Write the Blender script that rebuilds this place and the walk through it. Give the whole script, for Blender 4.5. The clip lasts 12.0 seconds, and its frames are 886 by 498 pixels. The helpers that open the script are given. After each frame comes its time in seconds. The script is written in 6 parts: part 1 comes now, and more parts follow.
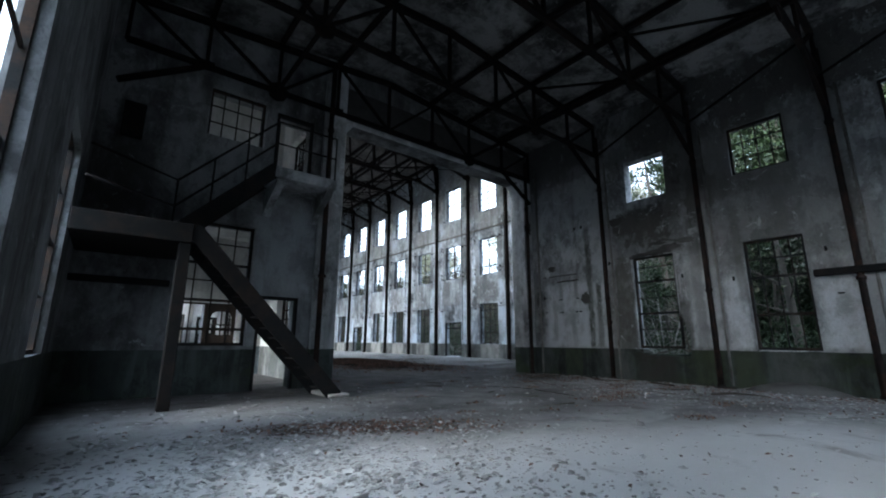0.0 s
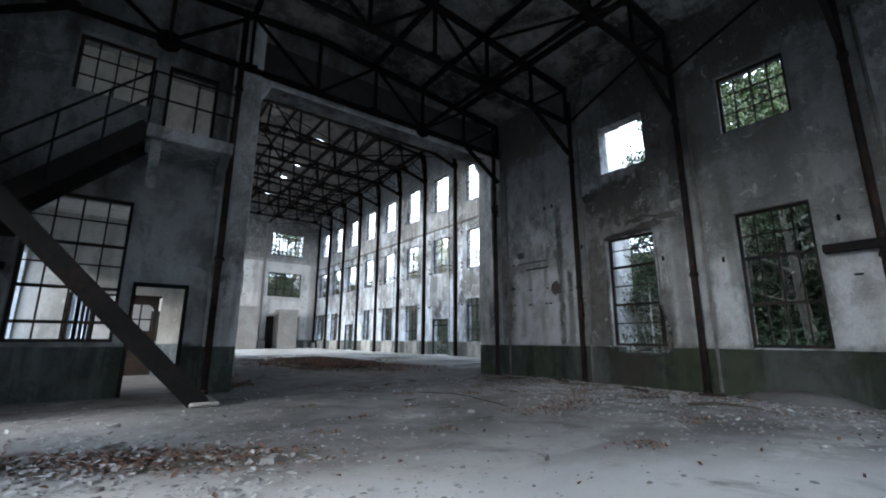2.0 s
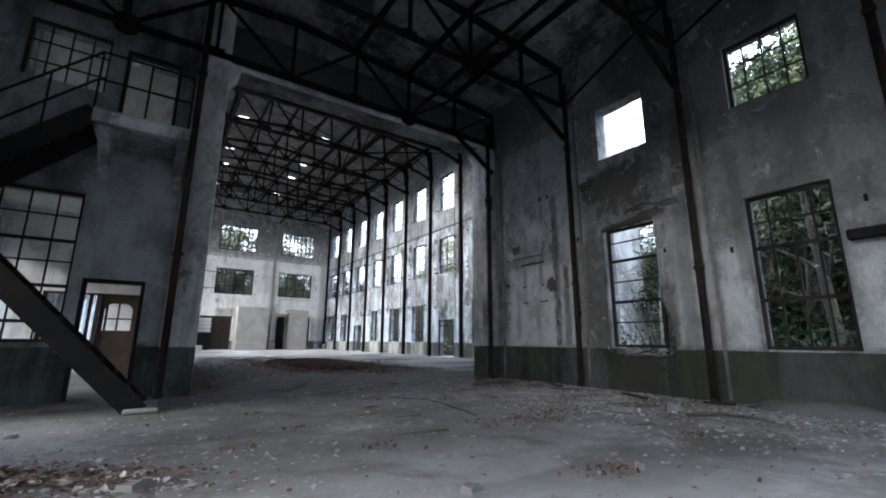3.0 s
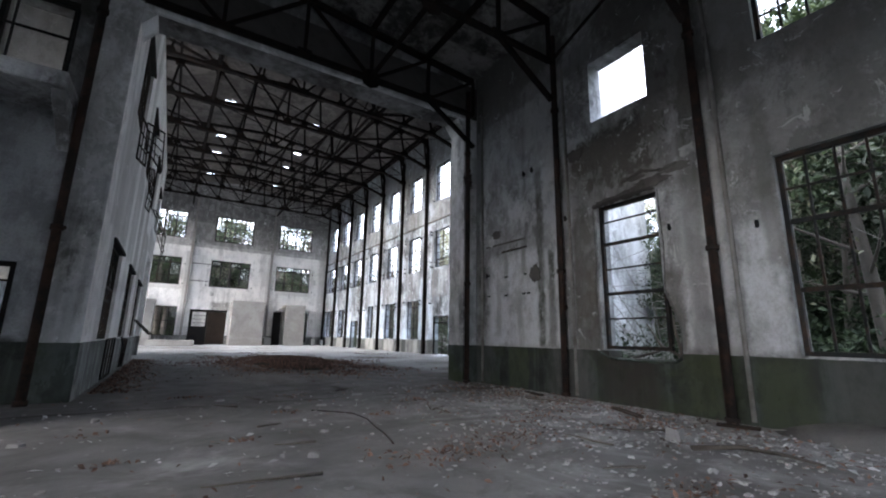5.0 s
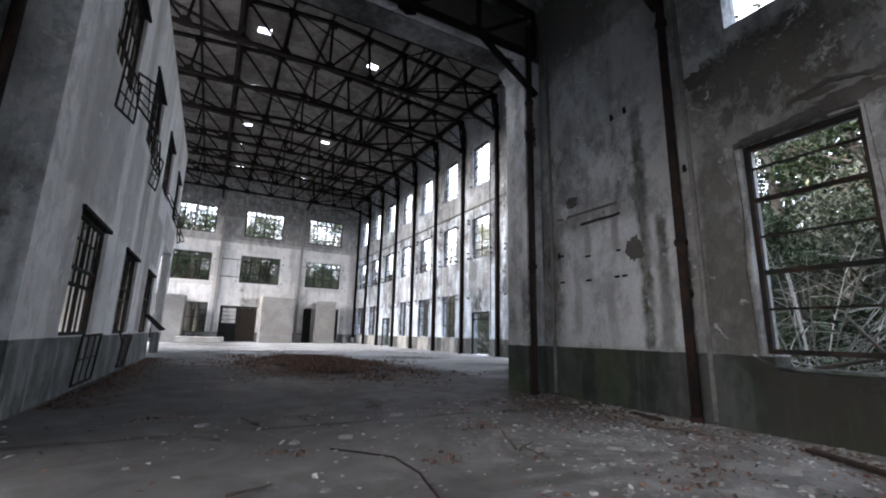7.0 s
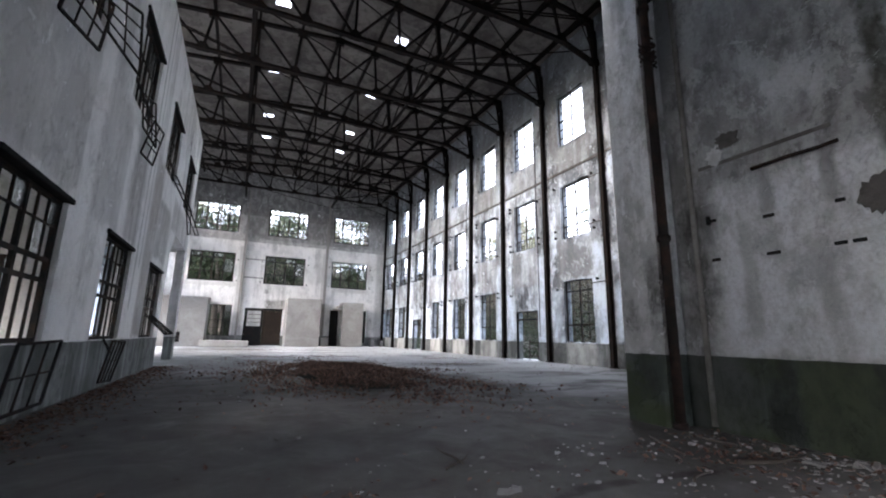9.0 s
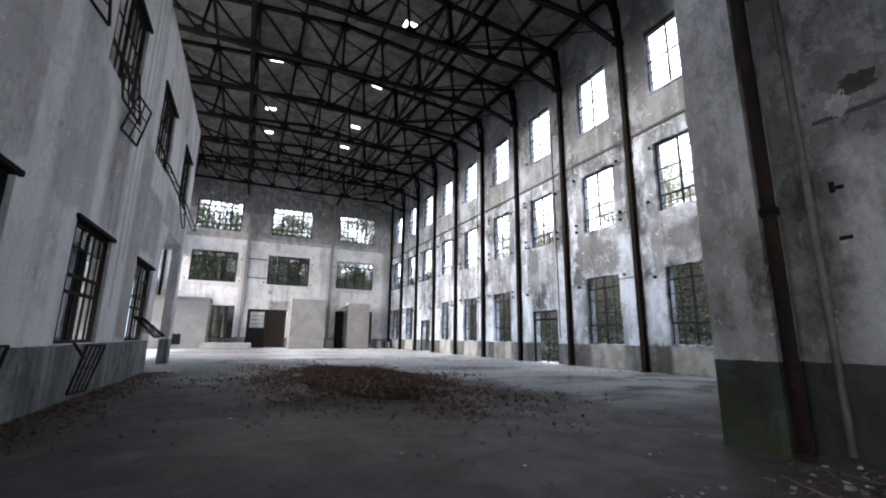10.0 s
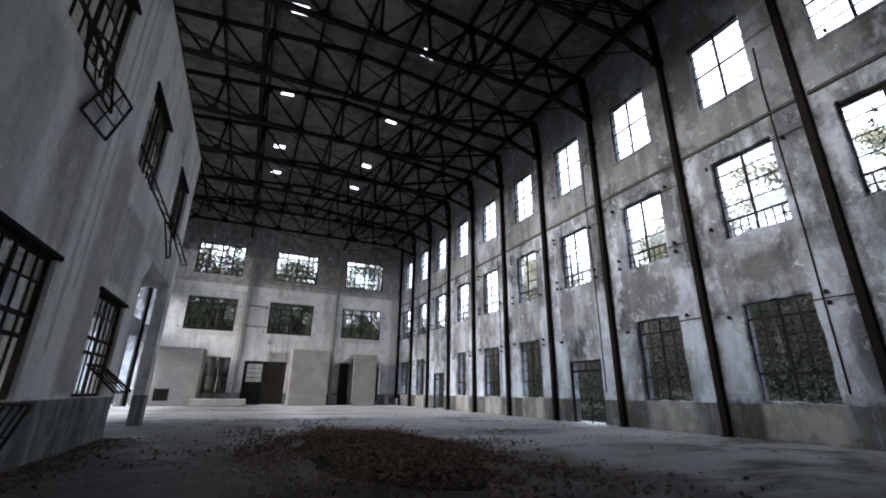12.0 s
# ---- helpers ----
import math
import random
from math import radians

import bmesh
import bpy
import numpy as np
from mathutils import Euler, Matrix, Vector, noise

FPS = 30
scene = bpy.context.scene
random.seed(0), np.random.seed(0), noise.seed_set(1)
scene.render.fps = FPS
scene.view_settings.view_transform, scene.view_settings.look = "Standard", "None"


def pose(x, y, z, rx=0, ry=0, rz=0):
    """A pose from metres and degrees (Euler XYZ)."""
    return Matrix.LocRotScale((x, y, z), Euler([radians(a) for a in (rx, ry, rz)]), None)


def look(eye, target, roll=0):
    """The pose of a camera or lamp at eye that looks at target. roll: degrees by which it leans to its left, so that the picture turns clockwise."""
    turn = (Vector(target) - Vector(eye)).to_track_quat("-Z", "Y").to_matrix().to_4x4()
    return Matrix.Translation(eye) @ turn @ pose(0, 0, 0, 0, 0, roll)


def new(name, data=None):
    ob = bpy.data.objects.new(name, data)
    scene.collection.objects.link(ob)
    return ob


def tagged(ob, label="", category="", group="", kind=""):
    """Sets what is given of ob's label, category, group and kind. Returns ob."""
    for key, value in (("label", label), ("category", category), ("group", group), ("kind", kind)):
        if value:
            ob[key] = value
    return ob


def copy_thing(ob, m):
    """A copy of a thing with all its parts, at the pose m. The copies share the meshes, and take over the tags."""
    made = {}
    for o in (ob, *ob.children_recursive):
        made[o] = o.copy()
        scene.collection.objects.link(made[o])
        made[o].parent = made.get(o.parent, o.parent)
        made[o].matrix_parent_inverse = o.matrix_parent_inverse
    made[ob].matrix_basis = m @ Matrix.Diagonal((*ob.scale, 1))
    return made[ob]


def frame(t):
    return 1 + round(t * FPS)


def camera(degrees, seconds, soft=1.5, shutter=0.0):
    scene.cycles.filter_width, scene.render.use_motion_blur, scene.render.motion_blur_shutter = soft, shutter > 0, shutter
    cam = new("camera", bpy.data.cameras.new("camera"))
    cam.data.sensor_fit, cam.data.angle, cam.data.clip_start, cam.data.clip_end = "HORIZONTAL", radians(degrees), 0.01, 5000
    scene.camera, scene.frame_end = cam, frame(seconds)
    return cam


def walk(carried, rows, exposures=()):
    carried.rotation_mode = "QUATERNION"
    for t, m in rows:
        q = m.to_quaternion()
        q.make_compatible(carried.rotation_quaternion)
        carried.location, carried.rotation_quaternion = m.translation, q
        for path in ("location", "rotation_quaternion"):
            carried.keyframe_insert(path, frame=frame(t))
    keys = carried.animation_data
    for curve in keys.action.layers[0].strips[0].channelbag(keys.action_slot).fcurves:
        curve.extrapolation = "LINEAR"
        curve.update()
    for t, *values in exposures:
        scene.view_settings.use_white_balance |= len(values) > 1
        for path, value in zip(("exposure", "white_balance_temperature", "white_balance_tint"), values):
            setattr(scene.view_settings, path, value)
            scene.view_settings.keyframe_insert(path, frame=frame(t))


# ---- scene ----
cam = camera(92.8, 12.0, 2.0)
METRES, EYE, TILT, LEAN, TURN = 14.2, 1.05, -0.77, -0.09, -38.4
ROWS = [
    (0.0, 0.0, 0.0, 0.0, -0.04, 13.05, -0.18),
    (0.5, 0.0321, 0.0286, -0.0015, 0.23, 13.04, -0.18),
    (1.0, 0.0655, 0.0605, -0.0019, 0.68, 12.91, -0.1),
    (1.5, 0.0978, 0.0943, -0.0026, 0.94, 12.8, -0.14),
    (2.0, 0.127, 0.1285, -0.0013, 1.81, 12.83, -0.2),
    (2.5, 0.1546, 0.1569, -0.0017, 3.05, 12.93, -0.3),
    (3.0, 0.1819, 0.1845, -0.0015, 4.3, 12.99, -0.3),
    (3.5, 0.2066, 0.2124, -0.0011, 4.96, 12.94, -0.36),
    (5.5, 0.2422, 0.343, 0.0027, 6.07, 12.54, -1.19),
    (6.0, 0.2295, 0.3807, 0.0034, 6.68, 12.45, -1.33),
    (6.5, 0.2123, 0.42, 0.0029, 8.33, 12.37, -1.37),
    (7.0, 0.191, 0.4615, 0.003, 9.79, 12.3, -1.34),
    (9.0, 0.1022, 0.6223, 0.0066, 13.04, 12.49, -1.05),
    (9.5, 0.0792, 0.6605, 0.0072, 13.47, 12.06, -0.94),
    (10.0, 0.0566, 0.6985, 0.0084, 13.63, 12.62, -0.85),
    (10.5, 0.0337, 0.7347, 0.0082, 13.71, 16.18, -0.85),
    (11.0, 0.0122, 0.7704, 0.0083, 13.85, 19.26, -0.83),
    (11.5, -0.0102, 0.8027, 0.0086, 13.96, 19.53, -0.82),
    (12.0, -0.0339, 0.8343, 0.0094, 14.11, 19.58, -0.8),
]
EXPOSURES = [(0.0, 2.05, 5500, 4), (1.5, 2.55, 5700, 5), (3.5, 2.65, 5950, 10), (6.5, 2.82, 6150, 13), (9.0, 2.9, 6150, 14), (10.2, 2.74, 6150, 14), (11.0, 2.32, 6100, 13), (12.0, 1.92, 6100, 13)]
walk(cam, [(t, pose(0, 0, EYE, TILT, LEAN, TURN) @ pose(METRES * x, METRES * y, METRES * z, 90 + pitch, roll, yaw)) for t, x, y, z, yaw, pitch, roll in ROWS], EXPOSURES)

# ---------------------------------------------------------------- world, sun
world = bpy.data.worlds.new("overcast_sky")
scene.world = world
world.use_nodes = True
wn, wl = world.node_tree.nodes, world.node_tree.links
sky = wn.new("ShaderNodeTexSky")
sky.sky_type, sky.sun_disc = "NISHITA", False
sky.sun_elevation, sky.sun_rotation = radians(22), radians(-97)
sky.air_density, sky.dust_density, sky.ozone_density = 1.0, 4.0, 1.0
soft_white = wn.new("ShaderNodeMixRGB")
soft_white.inputs[0].default_value = 0.6
soft_white.inputs[2].default_value = (9.0, 9.6, 10.4, 1)
wl.new(sky.outputs[0], soft_white.inputs[1])
wl.new(soft_white.outputs[0], wn["Background"].inputs[0])
wn["Background"].inputs[1].default_value = 0.15

sun = new("sun", bpy.data.lights.new("sun", "SUN"))
sun.data.energy, sun.data.angle, sun.data.color = 1.15, radians(35), (1.0, 0.97, 0.93)
sun.matrix_world = look((-40, 12, 20), (8, 18, 1))


# ---------------------------------------------------------------- mesh helpers
def part(name, bm, material, parent=None, label=""):
    """Links a bmesh as one mesh object, under a thing or a part."""
    me = bpy.data.meshes.new(name)
    bm.to_mesh(me)
    bm.free()
    if material:
        me.materials.append(material)
    ob = new(name, me)
    if parent:
        ob.parent = parent
    if label:
        tagged(ob, label)
    return ob


def share(name, me, m, parent=None):
    ob = new(name, me)
    ob.parent = parent
    ob.matrix_basis = m
    return ob


def thing(name, label, category, group="", kind="", at=(0, 0, 0)):
    ob = new(name)
    ob.location = at
    ob.empty_display_size = 0.2
    return tagged(ob, label, category, group, kind)


def box(bm, x0, x1, y0, y1, z0, z1):
    v = [bm.verts.new((x, y, z)) for x in (x0, x1) for y in (y0, y1) for z in (z0, z1)]
    for f in ((0, 1, 3, 2), (4, 6, 7, 5), (0, 4, 5, 1), (2, 3, 7, 6), (0, 2, 6, 4), (1, 5, 7, 3)):
        bm.faces.new([v[i] for i in f])
    return v


def boxed(*spec, bevel=0.0):
    bm = bmesh.new()
    box(bm, *spec)
    if bevel:
        bmesh.ops.bevel(bm, geom=bm.edges[:], offset=bevel, segments=1, affect="EDGES")
    return bm


def bar(bm, a, b, w, h, up=(0, 0, 1)):
    """A square bar from a to b, w wide and h high."""
    a, b = Vector(a), Vector(b)
    d = (b - a).normalized()
    side = d.cross(Vector(up))
    if side.length < 1e-4:
        side = d.cross(Vector((0, 1, 0)))
    side.normalize()
    top = side.cross(d).normalized()
    ring = []
    for p in (a, b):
        ring.append([bm.verts.new(p + side * (sx * w / 2) + top * (sz * h / 2)) for sx, sz in ((-1, -1), (1, -1), (1, 1), (-1, 1))])
    for i in range(4):
        j = (i + 1) % 4
        bm.faces.new((ring[0][i], ring[0][j], ring[1][j], ring[1][i]))
    bm.faces.new(ring[0][::-1])
    bm.faces.new(ring[1])


def barred(a, b, w, h, up=(0, 0, 1)):
    bm = bmesh.new()
    bar(bm, a, b, w, h, up)
    return bm


def tube(bm, pts, r, n=8, r1=None):
    """A round tube along pts, tapering from r to r1."""
    pts = [Vector(p) for p in pts]
    r1 = r if r1 is None else r1
    rings = []
    for i, p in enumerate(pts):
        d = (pts[min(i + 1, len(pts) - 1)] - pts[max(i - 1, 0)]).normalized()
        s = d.cross(Vector((0.13, 0.97, 0.21))).normalized()
        t = s.cross(d)
        rad = r + (r1 - r) * i / max(1, len(pts) - 1)
        rings.append([bm.verts.new(p + s * (rad * math.cos(k * math.tau / n)) + t * (rad * math.sin(k * math.tau / n))) for k in range(n)])
    for q0, q1 in zip(rings, rings[1:]):
        for k in range(n):
            bm.faces.new((q0[k], q0[(k + 1) % n], q1[(k + 1) % n], q1[k])).smooth = True
    bm.faces.new(rings[0])
    bm.faces.new(rings[-1][::-1])


def tubed(pts, r, n=8, r1=None):
    bm = bmesh.new()
    tube(bm, pts, r, n, r1)
    bmesh.ops.recalc_face_normals(bm, faces=bm.faces[:])
    return bm


def chunk(bm, c, sx, sy, sz, rng, yaw=None):
    """An irregular flat fragment lying at c."""
    a0 = rng.random() * 6.28 if yaw is None else yaw
    n = rng.choice((4, 5, 6))
    low, high = [], []
    for k in range(n):
        a = a0 + k * math.tau / n + rng.uniform(-0.3, 0.3)
        e = rng.uniform(0.7, 1.15)
        px, py = math.cos(a) * sx * e, math.sin(a) * sy * e
        low.append(bm.verts.new((c[0] + px, c[1] + py, c[2])))
        high.append(bm.verts.new((c[0] + px * 0.85, c[1] + py * 0.85, c[2] + sz * rng.uniform(0.6, 1.3))))
    for k in range(n):
        j = (k + 1) % n
        bm.faces.new((low[k], low[j], high[j], high[k]))
    bm.faces.new(high)


def wall(name, axis, p0, p1, u0, u1, z0, z1, openings, material, label, category="wall"):
    """A wall across one axis between p0 and p1, with openings (u0, u1, z0, z1) through it."""
    us = sorted({u0, u1, *[o[0] for o in openings], *[o[1] for o in openings]})
    zs = sorted({z0, z1, *[o[2] for o in openings], *[o[3] for o in openings]})
    us, zs = [u for u in us if u0 <= u <= u1], [z for z in zs if z0 <= z <= z1]

    def full(i, j):
        if not (0 <= i < len(us) - 1 and 0 <= j < len(zs) - 1):
            return False
        cu, cz = (us[i] + us[i + 1]) / 2, (zs[j] + zs[j + 1]) / 2
        return not any(o[0] < cu < o[1] and o[2] < cz < o[3] for o in openings)

    def at(p, u, z):
        return (p, u, z) if axis == "x" else (u, p, z) if axis == "y" else (u, z, p)

    bm = bmesh.new()
    made = {}

    def v(p, u, z):
        key = (p, u, z)
        if key not in made:
            made[key] = bm.verts.new(at(p, u, z))
        return made[key]

    for i in range(len(us) - 1):
        for j in range(len(zs) - 1):
            if not full(i, j):
                continue
            a, b, c, d = us[i], us[i + 1], zs[j], zs[j + 1]
            for p in (p0, p1):
                bm.faces.new((v(p, a, c), v(p, b, c), v(p, b, d), v(p, a, d)))
            for di, dj, e in ((-1, 0, ((a, c), (a, d))), (1, 0, ((b, c), (b, d))), (0, -1, ((a, c), (b, c))), (0, 1, ((a, d), (b, d)))):
                if not full(i + di, j + dj):
                    (ea, ez), (fa, fz) = e
                    bm.faces.new((v(p0, ea, ez), v(p0, fa, fz), v(p1, fa, fz), v(p1, ea, ez)))
    bmesh.ops.recalc_face_normals(bm, faces=bm.faces[:])
    return tagged(part(name, bm, material), label, category, kind="structure")


# ---------------------------------------------------------------- materials
class Nodes:
    """A small wrapper for writing node materials."""

    def __init__(self, name):
        self.mat = bpy.data.materials.new(name)
        self.mat.use_nodes = True
        self.t = self.mat.node_tree
        self.bsdf = self.t.nodes["Principled BSDF"]
        self.pos = self.t.nodes.new("ShaderNodeNewGeometry").outputs["Position"]

    def link(self, a, b):
        self.t.links.new(a, b)

    def scaled(self, sx, sy, sz, off=(0, 0, 0)):
        m = self.t.nodes.new("ShaderNodeMapping")
        m.inputs["Scale"].default_value, m.inputs["Location"].default_value = (sx, sy, sz), off
        self.link(self.pos, m.inputs[0])
        return m.outputs[0]

    def noise(self, scale, detail=6, rough=0.6, vec=None, distort=0.0):
        n = self.t.nodes.new("ShaderNodeTexNoise")
        n.inputs["Scale"].default_value, n.inputs["Detail"].default_value = scale, detail
        n.inputs["Roughness"].default_value, n.inputs["Distortion"].default_value = rough, distort
        self.link(vec or self.pos, n.inputs["Vector"])
        return n.outputs[0]

    def ramp(self, x, lo, hi, smooth=True):
        m = self.t.nodes.new("ShaderNodeMapRange")
        m.interpolation_type = "SMOOTHSTEP" if smooth else "LINEAR"
        m.inputs[1].default_value, m.inputs[2].default_value = lo, hi
        self.link(x, m.inputs[0])
        return m.outputs[0]

    def math(self, op, a, b=0.0):
        m = self.t.nodes.new("ShaderNodeMath")
        m.operation = op
        for k, x in enumerate((a, b)):
            if isinstance(x, (int, float)):
                m.inputs[k].default_value = x
            else:
                self.link(x, m.inputs[k])
        return m.outputs[0]

    def mix(self, f, a, b, mode="MIX"):
        m = self.t.nodes.new("ShaderNodeMixRGB")
        m.blend_type = mode
        for k, x in enumerate((f, a, b)):
            if isinstance(x, (int, float)):
                m.inputs[k].default_value = x
            elif isinstance(x, tuple):
                m.inputs[k].default_value = (*x, 1)
            else:
                self.link(x, m.inputs[k])
        return m.outputs[0]

    def axis(self, k):
        s = self.t.nodes.new("ShaderNodeSeparateXYZ")
        self.link(self.pos, s.inputs[0])
        return s.outputs[k]

    def random(self):
        return self.t.nodes.new("ShaderNodeObjectInfo").outputs["Random"]

    def island(self):
        return self.t.nodes.new("ShaderNodeNewGeometry").outputs["Random Per Island"]

    def done(self, colour, rough=0.9, bump=None, strength=0.4, dist=0.02, metal=0.0, spec=0.3):
        for key, x in (("Base Color", colour), ("Roughness", rough), ("Metallic", metal), ("Specular IOR Level", spec)):
            if isinstance(x, tuple):
                self.bsdf.inputs[key].default_value = (*x, 1)
            elif isinstance(x, (int, float)):
                self.bsdf.inputs[key].default_value = x
            else:
                self.link(x, self.bsdf.inputs[key])
        if bump is not None:
            b = self.t.nodes.new("ShaderNodeBump")
            b.inputs["Strength"].default_value, b.inputs["Distance"].default_value = strength, dist
            self.link(bump, b.inputs["Height"])
            self.link(b.outputs[0], self.bsdf.inputs["Normal"])
        return self.mat


def plaster(name, clean, worn, mould, dado=None, moss=0.0, mould_low=0.58, streak=0.5, off=0.0, flaking=0.55, patches=(), bands=0.0, strips=(), across=1, bay=None, low_strips=(), crisp=0.0):
    """Old limewashed plaster: worn patches, flaked paint, run-down streaks, mould, and a painted dado where there is one."""
    n = Nodes(name)
    big = n.noise(0.5, 10, 0.68, n.scaled(1, 1, 0.7, (off, off * 2, 0)), 0.15)
    mid = n.noise(2.2, 10, 0.72, n.scaled(1, 1, 0.6, (off, 3, off)), 0.15)
    fine = n.noise(28, 6, 0.7)
    runs = n.noise(1.5, 5, 0.55, n.scaled(1, 1, 0.1, (off * 3, 0, 0)), 0.2)
    runs2 = n.noise(5.0, 5, 0.6, n.scaled(1, 1, 0.09, (off, 9, 0)), 0.1)
    tone = n.math("ADD", n.math("MULTIPLY", big, 0.7), n.math("MULTIPLY", mid, 0.3))
    c = n.mix(n.ramp(tone, 0.43, 0.57), clean, worn)
    under = n.ramp(n.noise(1.15, 12, 0.74, n.scaled(1, 1, 0.8, (3 + off, 1, 8)), 0.3), 0.53, 0.545)
    c = n.mix(n.math("MULTIPLY", under, flaking), c, tuple(x * 0.66 for x in worn))
    c = n.mix(n.math("MULTIPLY", n.ramp(mid, 0.5, 0.64), 0.45), c, tuple(x * 0.55 for x in worn))
    washed = n.math("MULTIPLY", n.ramp(runs, 0.5, 0.62), n.ramp(big, 0.32, 0.55))
    c = n.mix(n.math("MULTIPLY", washed, streak), c, tuple(x * 0.42 for x in worn))
    c = n.mix(n.math("MULTIPLY", n.ramp(runs2, 0.58, 0.68), streak * 0.18), c, tuple(min(1, x * 1.15) for x in clean))
    spots = n.math("MULTIPLY", n.ramp(big, mould_low, mould_low + 0.07), n.ramp(mid, 0.38, 0.56))
    c = n.mix(n.math("MULTIPLY", spots, 0.92), c, mould)
    if bands:
        # broad pale and dark runs from the top of the wall down
        wide = n.noise(1.15, 5, 0.6, n.scaled(1, 1, 0.03, (off, 4, 0)))
        c = n.mix(n.math("MULTIPLY", n.math("MULTIPLY", n.ramp(wide, 0.5, 0.66), n.ramp(mid, 0.3, 0.5)), bands), c, tuple(x * 0.6 for x in worn))
        c = n.mix(n.math("MULTIPLY", n.ramp(wide, 0.46, 0.36), bands), c, clean)
        thin = n.noise(6.0, 3, 0.6, n.scaled(1, 1, 0.03, (off + 3, 4, 0)))
        c = n.mix(n.math("MULTIPLY", n.math("MULTIPLY", n.ramp(thin, 0.55, 0.66), n.ramp(big, 0.35, 0.55)), bands * 0.45), c, tuple(min(1, x * 1.1) for x in clean))
    # named dark patches in the mould colour: (y, z, half width, half height)
    for py, pz, ry, rz in patches:
        u = n.math("POWER", n.math("DIVIDE", n.math("SUBTRACT", n.axis(1), py), ry), 2.0)
        w = n.math("POWER", n.math("DIVIDE", n.math("SUBTRACT", n.axis(2), pz), rz), 2.0)
        ragged_edge = n.math("MULTIPLY", n.math("SUBTRACT", mid, 0.5), 5.0)
        f = n.ramp(n.math("ADD", n.math("ADD", u, w), ragged_edge), 1.1, 0.55)
        c = n.mix(n.math("MULTIPLY", f, n.math("ADD", 0.68, n.math("MULTIPLY", n.ramp(fine, 0.3, 0.6), 0.28))), c, mould)
    if crisp:
        # peeled paint with hard edges: dark scabs where the wall is foul, pale islands where it is clean
        scab = n.math("MULTIPLY", n.ramp(n.noise(0.95, 14, 0.78, n.scaled(1, 1, 0.65, (off, 11, 3)), 0.2), 0.535, 0.545), n.ramp(big, 0.4, 0.52))
        c = n.mix(n.math("MULTIPLY", scab, crisp), c, tuple(x * 0.45 for x in worn))
        isle = n.math("MULTIPLY", n.ramp(n.noise(1.5, 14, 0.78, n.scaled(1, 1, 0.7, (off, 2, 13)), 0.2), 0.555, 0.565), n.ramp(big, 0.56, 0.44))
        c = n.mix(n.math("MULTIPLY", isle, crisp), c, tuple(min(0.95, x * 1.15) for x in clean))
        pit = n.ramp(n.noise(9.0, 8, 0.7, n.scaled(1, 1, 0.8, (1, off, 5))), 0.66, 0.68)
        c = n.mix(n.math("MULTIPLY", pit, crisp), c, tuple(x * 0.4 for x in worn))
    # run-down strips, washed panels and painted-in shade: (u0, u1, z0, z1, colour, strength); with a bay they recur in
    # each one, unevenly
    along = n.axis(across)
    if bay:
        along = n.math("MODULO", n.math("SUBTRACT", along, bay[0]), bay[1])
        uneven = n.noise(0.42, 3, 0.5, n.scaled(1, 1, 0.8, (2 + off, 7, 1)))
    wob = n.math("MULTIPLY", n.math("SUBTRACT", n.noise(3.5, 7, 0.65), 0.5), 0.4)
    wy = n.math("ADD", along, n.math("MULTIPLY", wob, 0.45))
    wz = n.math("ADD", n.axis(2), wob)

    def strip(c, y0, y1, z0, z1, colour, strength):
        e = min(0.05, (y1 - y0) * 0.3) if y1 - y0 < 0.6 else 0.18
        f = n.math("MULTIPLY", n.ramp(wy, y0 - e, y0 + e), n.ramp(wy, y1 + e, y1 - e))
        f = n.math("MULTIPLY", f, n.math("MULTIPLY", n.ramp(wz, z0 - 0.08, z0 + 0.08), n.ramp(wz, z1 + 0.15, z1 - 0.15)))
        f = n.math("MULTIPLY", f, n.math("ADD", 0.55, n.math("MULTIPLY", n.ramp(mid, 0.6, 0.42), 0.45)))
        if bay:
            f = n.math("MULTIPLY", f, n.ramp(uneven, 0.28, 0.52))
        return n.mix(n.math("MULTIPLY", f, strength), c, colour)

    for row in strips:
        c = strip(c, *row)
    flake = n.ramp(n.noise(3.1, 8, 0.75, n.scaled(1, 1, 1, (7 + off, 1, 4)), 1.0), 0.61, 0.625)
    c = n.mix(n.math("MULTIPLY", flake, 0.7), c, tuple(min(1, x * 1.15) for x in clean))
    c = n.mix(n.math("MULTIPLY", n.ramp(fine, 0.35, 0.75), 0.28), c, tuple(x * 0.55 for x in worn))
    if dado:
        edge = n.math("ADD", n.axis(2), n.math("MULTIPLY", n.noise(5, 5), 0.035))
        low = n.math("LESS_THAN", edge, 0.87)
        d = n.mix(n.ramp(mid, 0.4, 0.62), dado, tuple(x * 0.5 for x in dado))
        panel = n.noise(1.1, 3, 0.5, n.scaled(1, 1, 0.05, (off, 2, 6)))
        d = n.mix(n.math("MULTIPLY", n.ramp(panel, 0.46, 0.56), 0.6), d, tuple(x * 0.5 for x in dado))
        d = n.mix(n.math("MULTIPLY", n.ramp(runs2, 0.5, 0.66), 0.45), d, tuple(min(1, x * 1.8) for x in dado))
        d = n.mix(n.math("MULTIPLY", under, 0.5), d, tuple(x * 0.35 for x in dado))
        if moss:
            g = n.ramp(n.noise(0.9, 8, 0.65, n.scaled(1, 1, 1.5, (off, 5, 2))), 0.48, 0.66)
            d = n.mix(n.math("MULTIPLY", g, moss), d, (0.045, 0.062, 0.02))
        for row in low_strips:
            d = strip(d, *row)
        c = n.mix(low, c, d)
